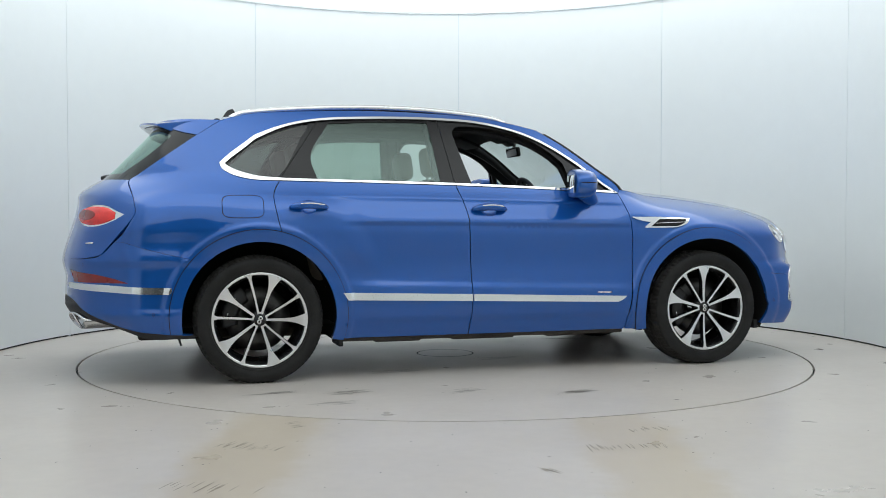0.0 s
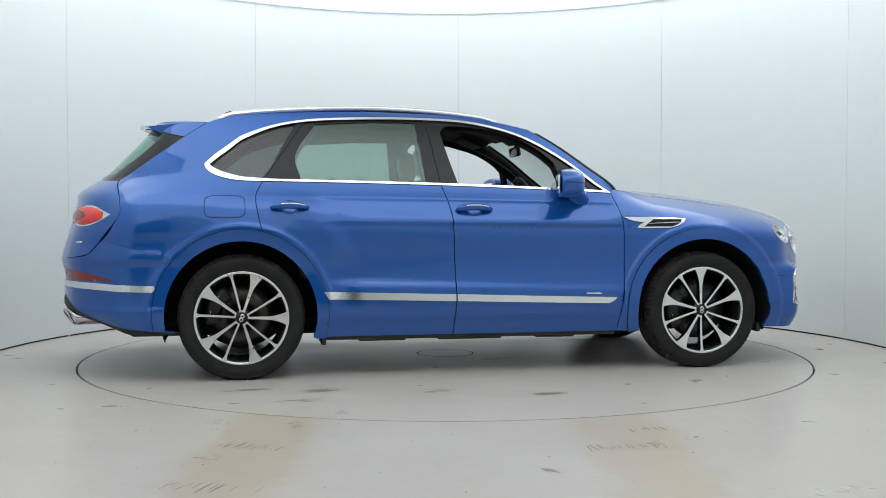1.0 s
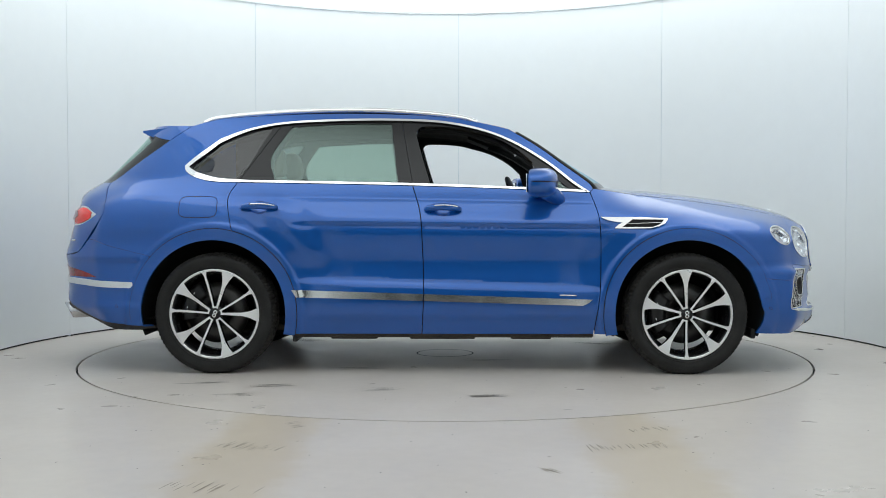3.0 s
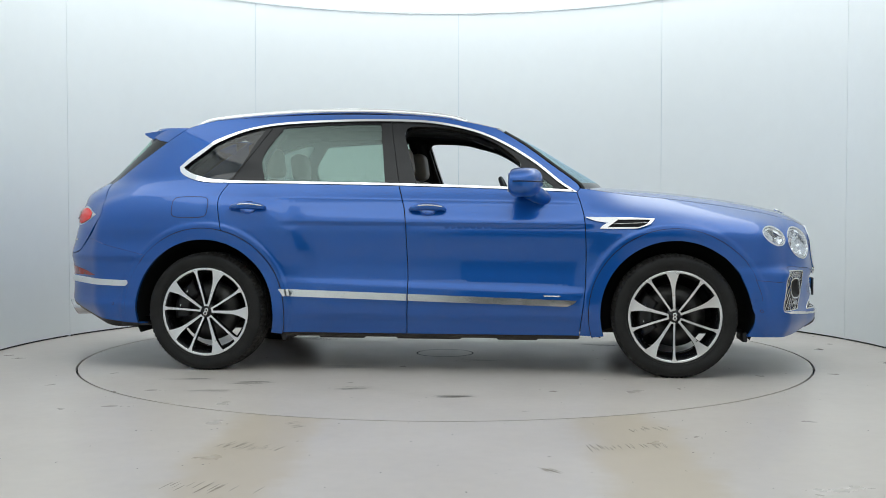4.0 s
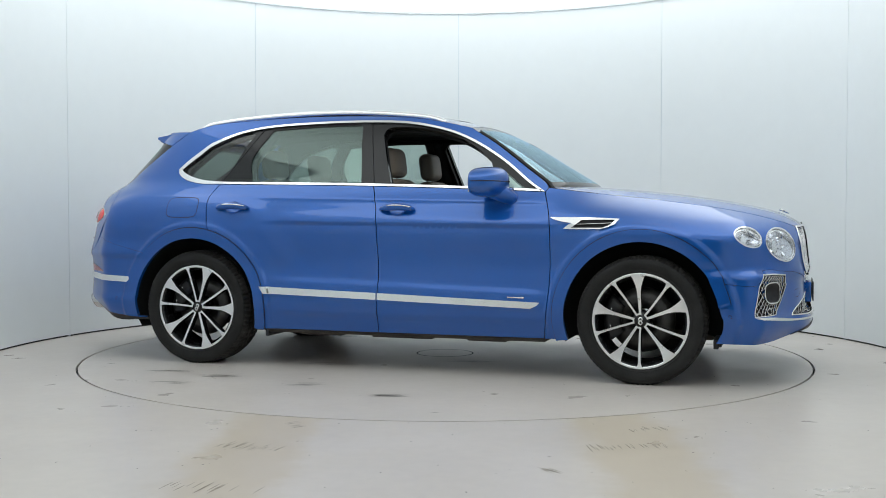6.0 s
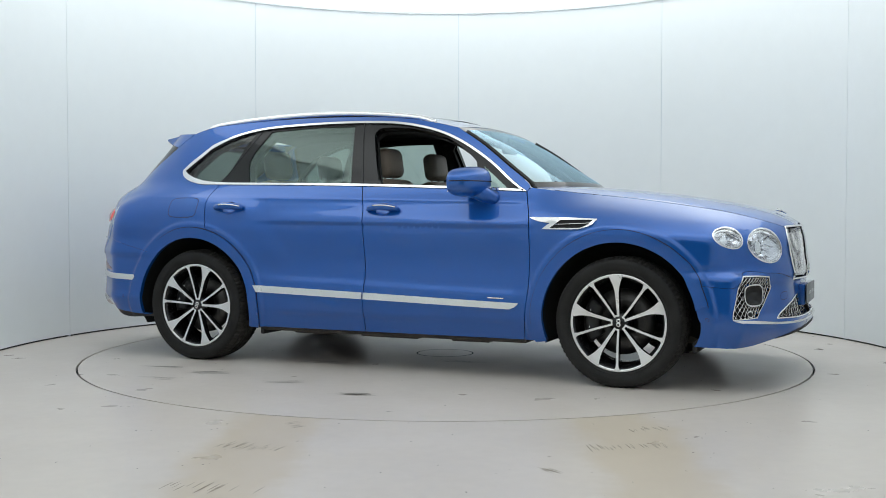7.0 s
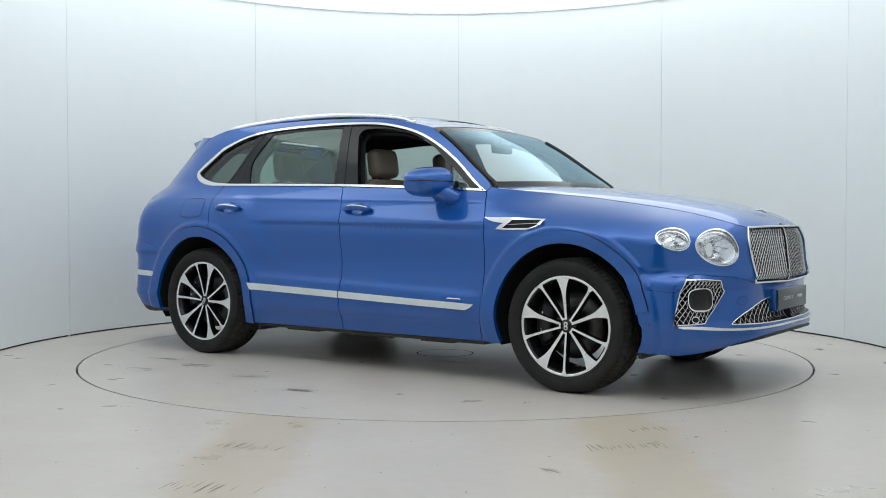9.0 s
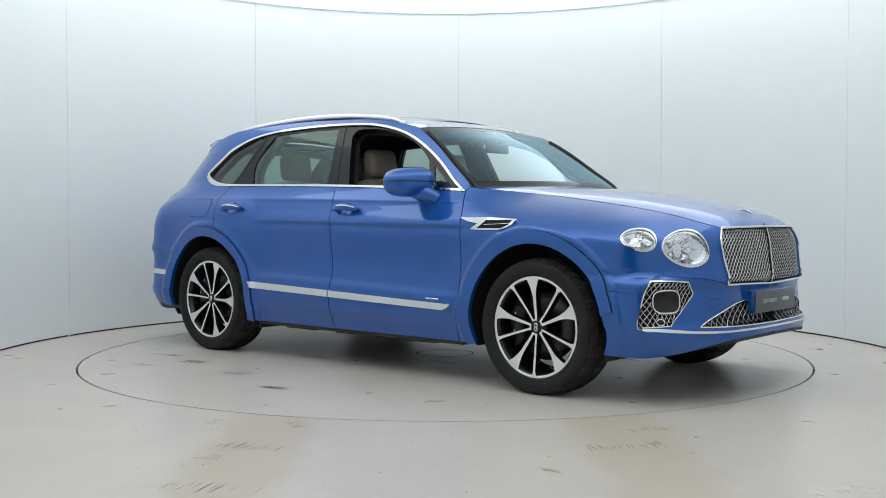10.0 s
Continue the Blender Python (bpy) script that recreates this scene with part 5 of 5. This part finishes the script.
def build_wheel(at):
    """A wheel with its face towards -y; its parts hang on one empty."""
    wheel = new("wheel")
    wheel.parent = car
    wheel["label"] = "black and machined alloy wheel with five split spokes"
    # tyre
    half = [(0.282, 0.108), (0.290, 0.124), (0.300, 0.132), (0.304, 0.131), (0.318, 0.1385), (0.338, 0.1425), (0.356, 0.141), (0.370, 0.135), (0.380, 0.124), (0.386, 0.108)]
    tread = [(0.3895, 0.092), (0.3905, 0.078), (0.3835, 0.0765), (0.3835, 0.0665), (0.3915, 0.065), (0.3925, 0.028), (0.3845, 0.0265), (0.3845, 0.0155), (0.3925, 0.014)]
    prof = half + tread
    prof = prof + [(r, -y) for r, y in prof[::-1]]
    steps = 240
    a = np.arange(steps) * 2 * np.pi / steps
    r = np.array([p[0] for p in prof])[None].repeat(steps, 0)
    y = np.array([p[1] for p in prof])[None].repeat(steps, 0)
    cut = (np.arange(steps) % 3 == 0)[:, None] & (np.abs(y) > 0.078) & (np.abs(y) < 0.1375) & (r > 0.37)
    r = r - 0.0085 * cut
    cut2 = (np.arange(steps) % 4 == 1)[:, None] & (np.abs(y) > 0.027) & (np.abs(y) < 0.066) & (r > 0.388)
    r = r - 0.006 * cut2
    r = r - 0.0045 * np.clip((r - 0.33) / 0.055, 0, 1)
    p = np.stack([r * np.cos(a)[:, None], y, r * np.sin(a)[:, None]], -1)
    v, f = grid(p, closed_u=True)
    k = len(prof)
    rolling = [q for q in f if 8 <= q[0] % k < k - 9]
    walls = [q for q in f if not 8 <= q[0] % k < k - 9]
    crease(link("tyre", v, walls, M["tyre"], wheel, "black road tyre"), 40)
    crease(link("tread", v, rolling, M["tread"], wheel, "dusty ribbed tread"), 40)
    # raised bars of the sidewall marking
    pieces = []
    for c0, c1, k in ((62, 74, 0), (78, 96, 0), (242, 254, 0), (258, 276, 0)):
        b = np.radians(np.arange(c0, c1, 1.0))
        for j in range(0, len(b) - 2, 3):
            bb = b[j:j + 3]
            ring = np.stack([np.stack([rr * np.cos(bb), np.full(3, -yy), rr * np.sin(bb)], 1) for rr, yy in ((0.326, 0.1412), (0.346, 0.1430))])
            pieces.append(grid(ring))
    tagged(link("sidewall_mark", *joined(*pieces), M["tyre"], wheel), kind="stuff")
    # rim: black barrel and spoke bodies, machined face above them
    barrel = [(0.283, 0.110), (0.262, 0.105), (0.246, 0.09), (0.242, 0.0), (0.250, -0.07), (0.263, -0.110), (0.270, -0.118), (0.2835, -0.122), (0.286, -0.116)]
    black = [lathe(barrel, 96)]
    face = [lathe([(0.2715, -0.1195), (0.2728, -0.1228), (0.2815, -0.1245), (0.2860, -0.1225)], 120)]
    hub = [(0.001, -0.104), (0.030, -0.104), (0.034, -0.101), (0.046, -0.094), (0.058, -0.082), (0.064, -0.05)]
    black.append(lathe(hub, 48))

    def rim_y(q):
        return -0.104 - 0.019 * np.clip((q - 0.05) / 0.21, 0, 1) ** 1.3

    rad = np.concatenate([np.linspace(0.040, 0.20, 11), np.linspace(0.213, 0.2755, 8)])
    k = (rad - 0.040) / (0.2755 - 0.040)
    thin = (-15.5 - 2.0 * k, 0.0115 + 0.004 * k + 0.022 * np.clip((k - 0.86) / 0.14, 0, 1) ** 2)
    wide = (14.5 + 0.5 * k, 0.0135 + 0.014 * k + 0.060 * np.clip((k - 0.5) / 0.5, 0, 1) ** 2.0)
    for n in range(5):
        centre = 108 + 72 * n
        for off, width in (thin, wide):
            ang = np.radians(centre - off)
            cx, cz = rad * np.cos(ang), rad * np.sin(ang)
            tx, tz = -np.sin(ang), np.cos(ang)

            def strip(w, dy):
                return [np.stack([cx + s * w / 2 * tx, rim_y(rad) + dy, cz + s * w / 2 * tz], 1) for s in (-1, 1)]
            lo, hi = strip(width, -0.0012)
            face.append(grid(np.stack([lo, hi])))
            l0, h0 = strip(width, -0.0012)
            l1, h1 = strip(width + 0.005, 0.005)
            l2, h2 = strip(width * 0.8 + 0.004, 0.045)
            black.append(grid(np.stack([l0, l1, l2])))
            black.append(grid(np.stack([h0, h1, h2])))
        # rounded root that joins the two arms
        b = np.radians(centre + np.linspace(-24, 24, 9))
        rings = [np.stack([q * np.cos(b), np.full(9, rim_y(q) - 0.0012), q * np.sin(b)], 1) for q in (0.037, 0.047)]
        face.append(grid(np.stack(rings)))
    crease(link("rim", *joined(*black), M["rim_black"], wheel, "gloss black alloy rim"), 50)
    link("rim_face", *joined(*face), M["machined"], wheel, "machined silver spoke faces")
    link("hub_cap", *lathe([(0.001, -0.1105), (0.029, -0.1105), (0.031, -0.107)], 40), M["gloss_black"], wheel)
    link("hub_emblem", *joined(*[lathe_at(0.0062, 0.0135, -0.1135, dz) for dz in (-0.0110, 0.0110)]), M["badge"], wheel, "plain silver emblem")
    # brake
    link("brake_disc", *lathe([(0.07, -0.005), (0.075, -0.012), (0.195, -0.012), (0.195, 0.018), (0.07, 0.018)], 72), M["disc"], wheel)
    a = np.radians(np.linspace(140, 215, 12))
    rings = []
    for rr, yy in ((0.125, -0.020), (0.125, -0.055), (0.150, -0.062), (0.205, -0.062), (0.228, -0.045), (0.228, 0.03)):
        rings.append(np.stack([rr * np.cos(a), np.full(12, yy), rr * np.sin(a)], 1))
    v, f = grid(np.stack(rings))
    m = len(rings)
    f += [tuple(i * 12 for i in range(m)), tuple(i * 12 + 11 for i in range(m))[::-1]]
    link("brake_caliper", v, f, M["caliper"], wheel, "black brake caliper")
    for q in (158, 188):
        link("caliper_mark", *tube([(0.19 * math.cos(radians(q)), -0.0645, 0.19 * math.sin(radians(q))), (0.19 * math.cos(radians(q + 8)), -0.0645, 0.19 * math.sin(radians(q + 8)))], 0.004, 6), M["badge"], wheel)
    wheel.matrix_basis = at
    return wheel


def lathe_at(r0, r1, y, dz):
    v, f = lathe([(r0, y), (r1, y - 0.0005), (r1, y + 0.002)], 24)
    return v + np.array([0, 0, dz]), f


HUB_Y = 0.955 - 0.110
first = build_wheel(pose(AXLE, -HUB_Y, HUB_Z + 0.001, 0, 0, 0))
for x, y, spin, turn in ((-AXLE, -HUB_Y, 22, 0), (AXLE, HUB_Y, 40, 180), (-AXLE, HUB_Y, 10, 180)):
    copy_thing(first, pose(x, y, HUB_Z + 0.001, 0, 0, turn) @ pose(0, 0, 0, 0, spin, 0))


def build_underside():
    for x0 in (-AXLE, AXLE):
        for side_ in (RIGHT, LEFT):
            a = np.radians(np.linspace(-19, 199, 50))
            r = 0.478
            rows = [np.stack([x0 + q * np.cos(a), np.full(50, y * side_), HUB_Z + 0.015 + q * np.sin(a)], 1) for q, y in ((r, -0.965), (r + 0.012, -0.90), (r + 0.012, -0.55), (0.05, -0.52))]
            rows[0][:, 1] = -side_ * (side(rows[0][:, 0], rows[0][:, 2]) - 0.012)
            link("wheel_liner", *grid(np.stack(rows)), M["void"], car, "black wheel arch liner")
    tray = box((4.1, 1.05, 0.07), 0.02, (-0.15, 0, 0.262))
    part("underbody_tray", tray, M["under"], car, "dusty dark underbody tray")
    for side_ in (RIGHT, LEFT):
        part("sill_tray", box((1.93, 0.36, 0.045), 0.012, (-0.05, -0.72 * side_, 0.246)), M["under"], car)
        for x, w in ((-0.62, 0.30), (-0.05, 0.42), (0.52, 0.26)):
            part("floor_rib", box((w, 0.10, 0.028), 0.008, (x, -0.80 * side_, 0.222)), M["under"], car)
        for x, z in ((-0.995, 0.240), (1.93, 0.250)):
            part("mud_flap", box((0.03, 0.24, 0.09 if x < 0 else 0.06), 0.006, (x, -0.78 * side_, z)), M["black"], car)
        part("rear_arm", box((0.12, 0.5, 0.08), 0.02, (-1.46, -0.5 * side_, 0.30)), M["under"], car)
        part("front_arm", box((0.12, 0.5, 0.08), 0.02, (1.46, -0.5 * side_, 0.30)), M["under"], car)


build_underside()


# ---- inside the car ----
def soft_box(name, size, at, mat, parent, lean=0.0, bevel=0.05, segments=4, label=""):
    bm = box(size, bevel, (0, 0, 0), segments)
    bmesh.ops.transform(bm, matrix=pose(*at, 0, lean, 0), verts=bm.verts)
    return part(name, bm, mat, parent, label)


def build_interior():
    for x, y, rear in ((-0.10, -0.39, 0), (-0.10, 0.39, 0), (-1.02, -0.38, 1), (-1.02, 0.38, 1)):
        seat = soft_box("seat", (0.52, 0.50, 0.20), (x + 0.24, y, 0.62), M["leather"], car, -4, 0.06, label="taupe leather seat with a separate headrest")
        soft_box("backrest", (0.17, 0.48, 0.68), (x - 0.09, y, 0.92), M["leather"], seat, -14, 0.07)
        soft_box("headrest", (0.11, 0.27, 0.205), (x - 0.175, y, 1.365), M["leather"], seat, -8, 0.05)
        for k in (-1, 1):
            link("headrest_post", *tube([(x - 0.195, y + 0.06 * k, 1.15), (x - 0.175, y + 0.06 * k, 1.30)], 0.007), M["chrome"], seat)
        for k in (-1, 1):
            soft_box("side_bolster", (0.14, 0.09, 0.52), (x - 0.05, y + 0.215 * k, 0.90), M["leather"], seat, -14, 0.04)
    soft_box("rear_bench", (0.16, 0.28, 0.55), (-1.12, 0, 0.90), M["leather"], car, -14, 0.05, label="taupe middle rear backrest")
    soft_box("dashboard", (0.42, 1.50, 0.26), (0.80, 0, 1.015), M["dash"], car, 0, 0.08, label="dark blue dashboard")
    soft_box("instrument_hood", (0.20, 0.40, 0.08), (0.66, -0.40, 1.135), M["dash"], car, 0, 0.035)
    soft_box("centre_console", (1.1, 0.26, 0.30), (0.15, 0, 0.72), M["dash"], car, 0, 0.05)
    link("cabin_floor", [(-2.2, -0.8, 0.33), (1.0, -0.8, 0.33), (1.0, 0.8, 0.33), (-2.2, 0.8, 0.33)], [(0, 1, 2, 3)], M["headliner"], car)
    link("boot_cover", [(-2.35, -0.72, 1.14), (-1.30, -0.74, 1.14), (-1.30, 0.74, 1.14), (-2.35, 0.72, 1.14)], [(0, 1, 2, 3)], M["dash"], car, "dark luggage cover")
    # steering wheel
    a = np.linspace(0, 2 * np.pi, 49)
    rim = np.stack([0 * a, 0.185 * np.cos(a), 0.185 * np.sin(a)], 1)
    m = np.array(pose(0.46, -0.39, 1.085, 0, -24, 0))
    rim = rim @ m[:3, :3].T + m[:3, 3]
    wheel = link("steering_wheel", *tube(rim, 0.016, 10, caps=False, up=(1, 0, 0.2)), M["dash"], car, "dark leather steering wheel")
    soft_box("steering_boss", (0.07, 0.16, 0.13), (0.475, -0.39, 1.08), M["dash"], wheel, -24, 0.03)
    for s in (-1, 1):
        link("spoke", *tube([(0.475, -0.39, 1.08), (0.46, -0.39 + 0.18 * s, 1.09)], 0.014), M["dash"], wheel)
    # mirror, visors, headliner, inner pillars
    soft_box("inner_mirror", (0.03, 0.24, 0.07), (0.465, 0, 1.465), M["gloss_black"], car, -10, 0.013, label="black inside mirror")
    link("mirror_stalk", *tube([(0.465, 0, 1.48), (0.48, 0, 1.54)], 0.012), M["black"], car)
    soft_box("camera_pod", (0.13, 0.14, 0.05), (0.40, 0, 1.555), M["black"], car, 30, 0.02)
    for s in (-1, 1):
        soft_box("sun_visor", (0.17, 0.36, 0.022), (0.20, 0.38 * s, 1.548), M["headliner"], car, 22, 0.009)
        soft_box("door_trim", (1.84, 0.05, 0.62), (-0.06, 0.80 * s, 0.84), M["dash"], car, 0, 0.02)
    r = ROOF_EDGE[6:]
    e = body(r[:, 0], r[:, 1], -0.045)
    e = e - (0, 0, 0.02)
    span("headliner", e, spline([-2.0, -1.75, -1.3, -0.8, -0.3, 0.1, 0.4], [1.55, 1.585, 1.63, 1.652, 1.645, 1.615, 1.565]), M["headliner"], label="black roof lining")
    e = body(SCREEN_EDGE[:, 0], SCREEN_EDGE[:, 1], -0.045)
    for s in (1, -1):
        link("pillar_lining", *tube(e * (1, s, 1) - (0.02, 0, 0.0), 0.022, 8), M["headliner"], car, "black front pillar lining")
    lining = chain(ROOF_EDGE, SCREEN_EDGE, run([(0.915, 1.178), (0.895, 1.152)]), DLO_TOP, run([(-1.822, 1.325), (-1.93, 1.590)]))
    panel("roof_side_lining", lining, M["headliner"], car, "black lining along the roof's edge", out=-0.062, deep=0, step=0.05)
    b = run([(-0.30, 1.60), (-0.245, 1.20)])
    for s in (1, -1):
        link("belt_pillar", *tube((body(b[:, 0], b[:, 1], -0.07)) * (1, s, 1), 0.045, 8), M["headliner"], car, "black middle pillar lining")


build_interior()


# ---- wear on the floor ----
def streaks(name, places, parent, label, rng, z, mat="scuff"):
    """Thin rubber streaks: (x, y, length, direction, count, spread) each a bundle of fine slivers."""
    verts, faces = [], []
    for x, y, long, way, count, spread in places:
        d = np.array([math.cos(radians(way)), math.sin(radians(way))])
        q = np.array([-d[1], d[0]])
        for _ in range(count):
            c = np.array([x, y]) + q * rng.uniform(-spread, spread) + d * rng.uniform(-0.3, 0.3) * long
            half, w = long * rng.uniform(0.25, 0.55), rng.uniform(0.0010, 0.0032)
            b = len(verts)
            for k, ww in ((-1, 0.2), (-0.3, 1), (0.4, 0.8), (1, 0.15)):
                for s in (-1, 1):
                    p = c + d * half * k + q * s * w * ww
                    verts.append((p[0], p[1], z))
            faces += [(b + 2 * i, b + 2 * i + 2, b + 2 * i + 3, b + 2 * i + 1) for i in range(3)]
    ob = link(name, verts, faces, M[mat], parent, label, smooth_faces=False)
    return ob


def specks(name, count, rng, area_, z, parent=None):
    verts, faces = [], []
    for _ in range(count):
        x, y = area_(rng)
        r = rng.uniform(0.0015, 0.006)
        a0, b = rng.uniform(0, 6.28), len(verts)
        for k in range(5):
            a = a0 + k * 1.2566
            q = r * rng.uniform(0.5, 1.2)
            verts.append((x + q * math.cos(a), y + q * math.sin(a) * 1.3, z))
        faces.append(tuple(b + k for k in range(5)))
    return link(name, verts, faces, M["scuff"], parent, smooth_faces=False)


def on_table(rng):
    r, a = TABLE * 0.97 * math.sqrt(rng.random()), rng.uniform(0, 6.28)
    return r * math.cos(a), r * math.sin(a)


def on_floor(rng):
    while True:
        x, y = rng.uniform(-3.1, 3.1), rng.uniform(-5.0, 1.5)
        if TABLE + 0.03 < math.hypot(x, y) < (ROOM - 0.05 if y > -2.2 else 9) and abs(x) < 2.6:
            return x, y


def build_wear():
    rng = random.Random(5)
    bundles = [(-1.0, -1.47, 0.20, 12, 16, 0.05), (-1.45, -1.38, 0.30, 4, 9, 0.03), (-1.15, -1.80, 0.22, 10, 7, 0.04), (-0.35, -1.60, 0.20, 14, 7, 0.06), (0.22, -1.82, 0.22, 8, 10, 0.04), (0.67, -2.21, 0.05, 0, 4, 0.006),
               (-0.75, 1.2, 0.3, 20, 8, 0.06), (-1.1, 0.75, 0.4, -15, 12, 0.07), (0.9, 1.1, 0.3, 10, 8, 0.06), (1.2, 0.55, 0.35, -12, 10, 0.06), (0.3, -0.35, 0.3, 6, 6, 0.05), (-0.5, -0.75, 0.35, 5, 8, 0.06)]
    for one in bundles:
        streaks("scuff_mark", [one], turntable, "dark rubber scuff marks", rng, 0.0008)["kind"] = "stuff"
    specks("grit", 90, rng, on_table, 0.0010, turntable)["kind"] = "stuff"
    marks = streaks("floor_scuffs", [(0.41, -3.52, 0.10, 125, 9, 0.02), (-0.85, -3.1, 0.12, 70, 26, 0.16), (0.80, -3.1, 0.12, 96, 26, 0.18), (-0.72, -2.62, 0.08, 40, 12, 0.06), (0.95, -2.72, 0.10, 100, 16, 0.10), (-0.85, -3.8, 0.12, 75, 18, 0.2)], None, "", rng, 0.0008, "faint_scuff")
    tagged(marks, "faint rubber scuffs along the worn wheel tracks", "scuff marks", kind="stuff")
    tagged(specks("floor_grit", 140, rng, on_floor, 0.0010), "fine dark grit scattered over the floor", "grit", kind="stuff")
    leaf = link("dark_chip", [(2.75, 0.20, 0.001), (2.80, 0.215, 0.006), (2.83, 0.19, 0.002), (2.81, 0.17, 0.001), (2.77, 0.18, 0.004)], [(0, 1, 2, 3, 4)], M["scuff"], smooth_faces=False)
    tagged(leaf, "small dark chip of dirt lying on the floor", "debris")


build_wear()

# ---- motion: car and turntable turn together at a steady rate ----
TURN, RATE = math.degrees(0.03767), -5.753
PIVOT = Vector((-0.0447, 0.0416, 0))


def motions():
    rows, disc = [], []
    for k in range(21):
        t = 0.5 * k
        a = TURN + RATE * (t - 2.5)
        spin = pose(0, 0, 0, 0, 0, a)
        rows.append((t, spin @ Matrix.Translation(-PIVOT)))
        disc.append((t, spin))
    walk(car, rows)
    walk(turntable, disc)


motions()
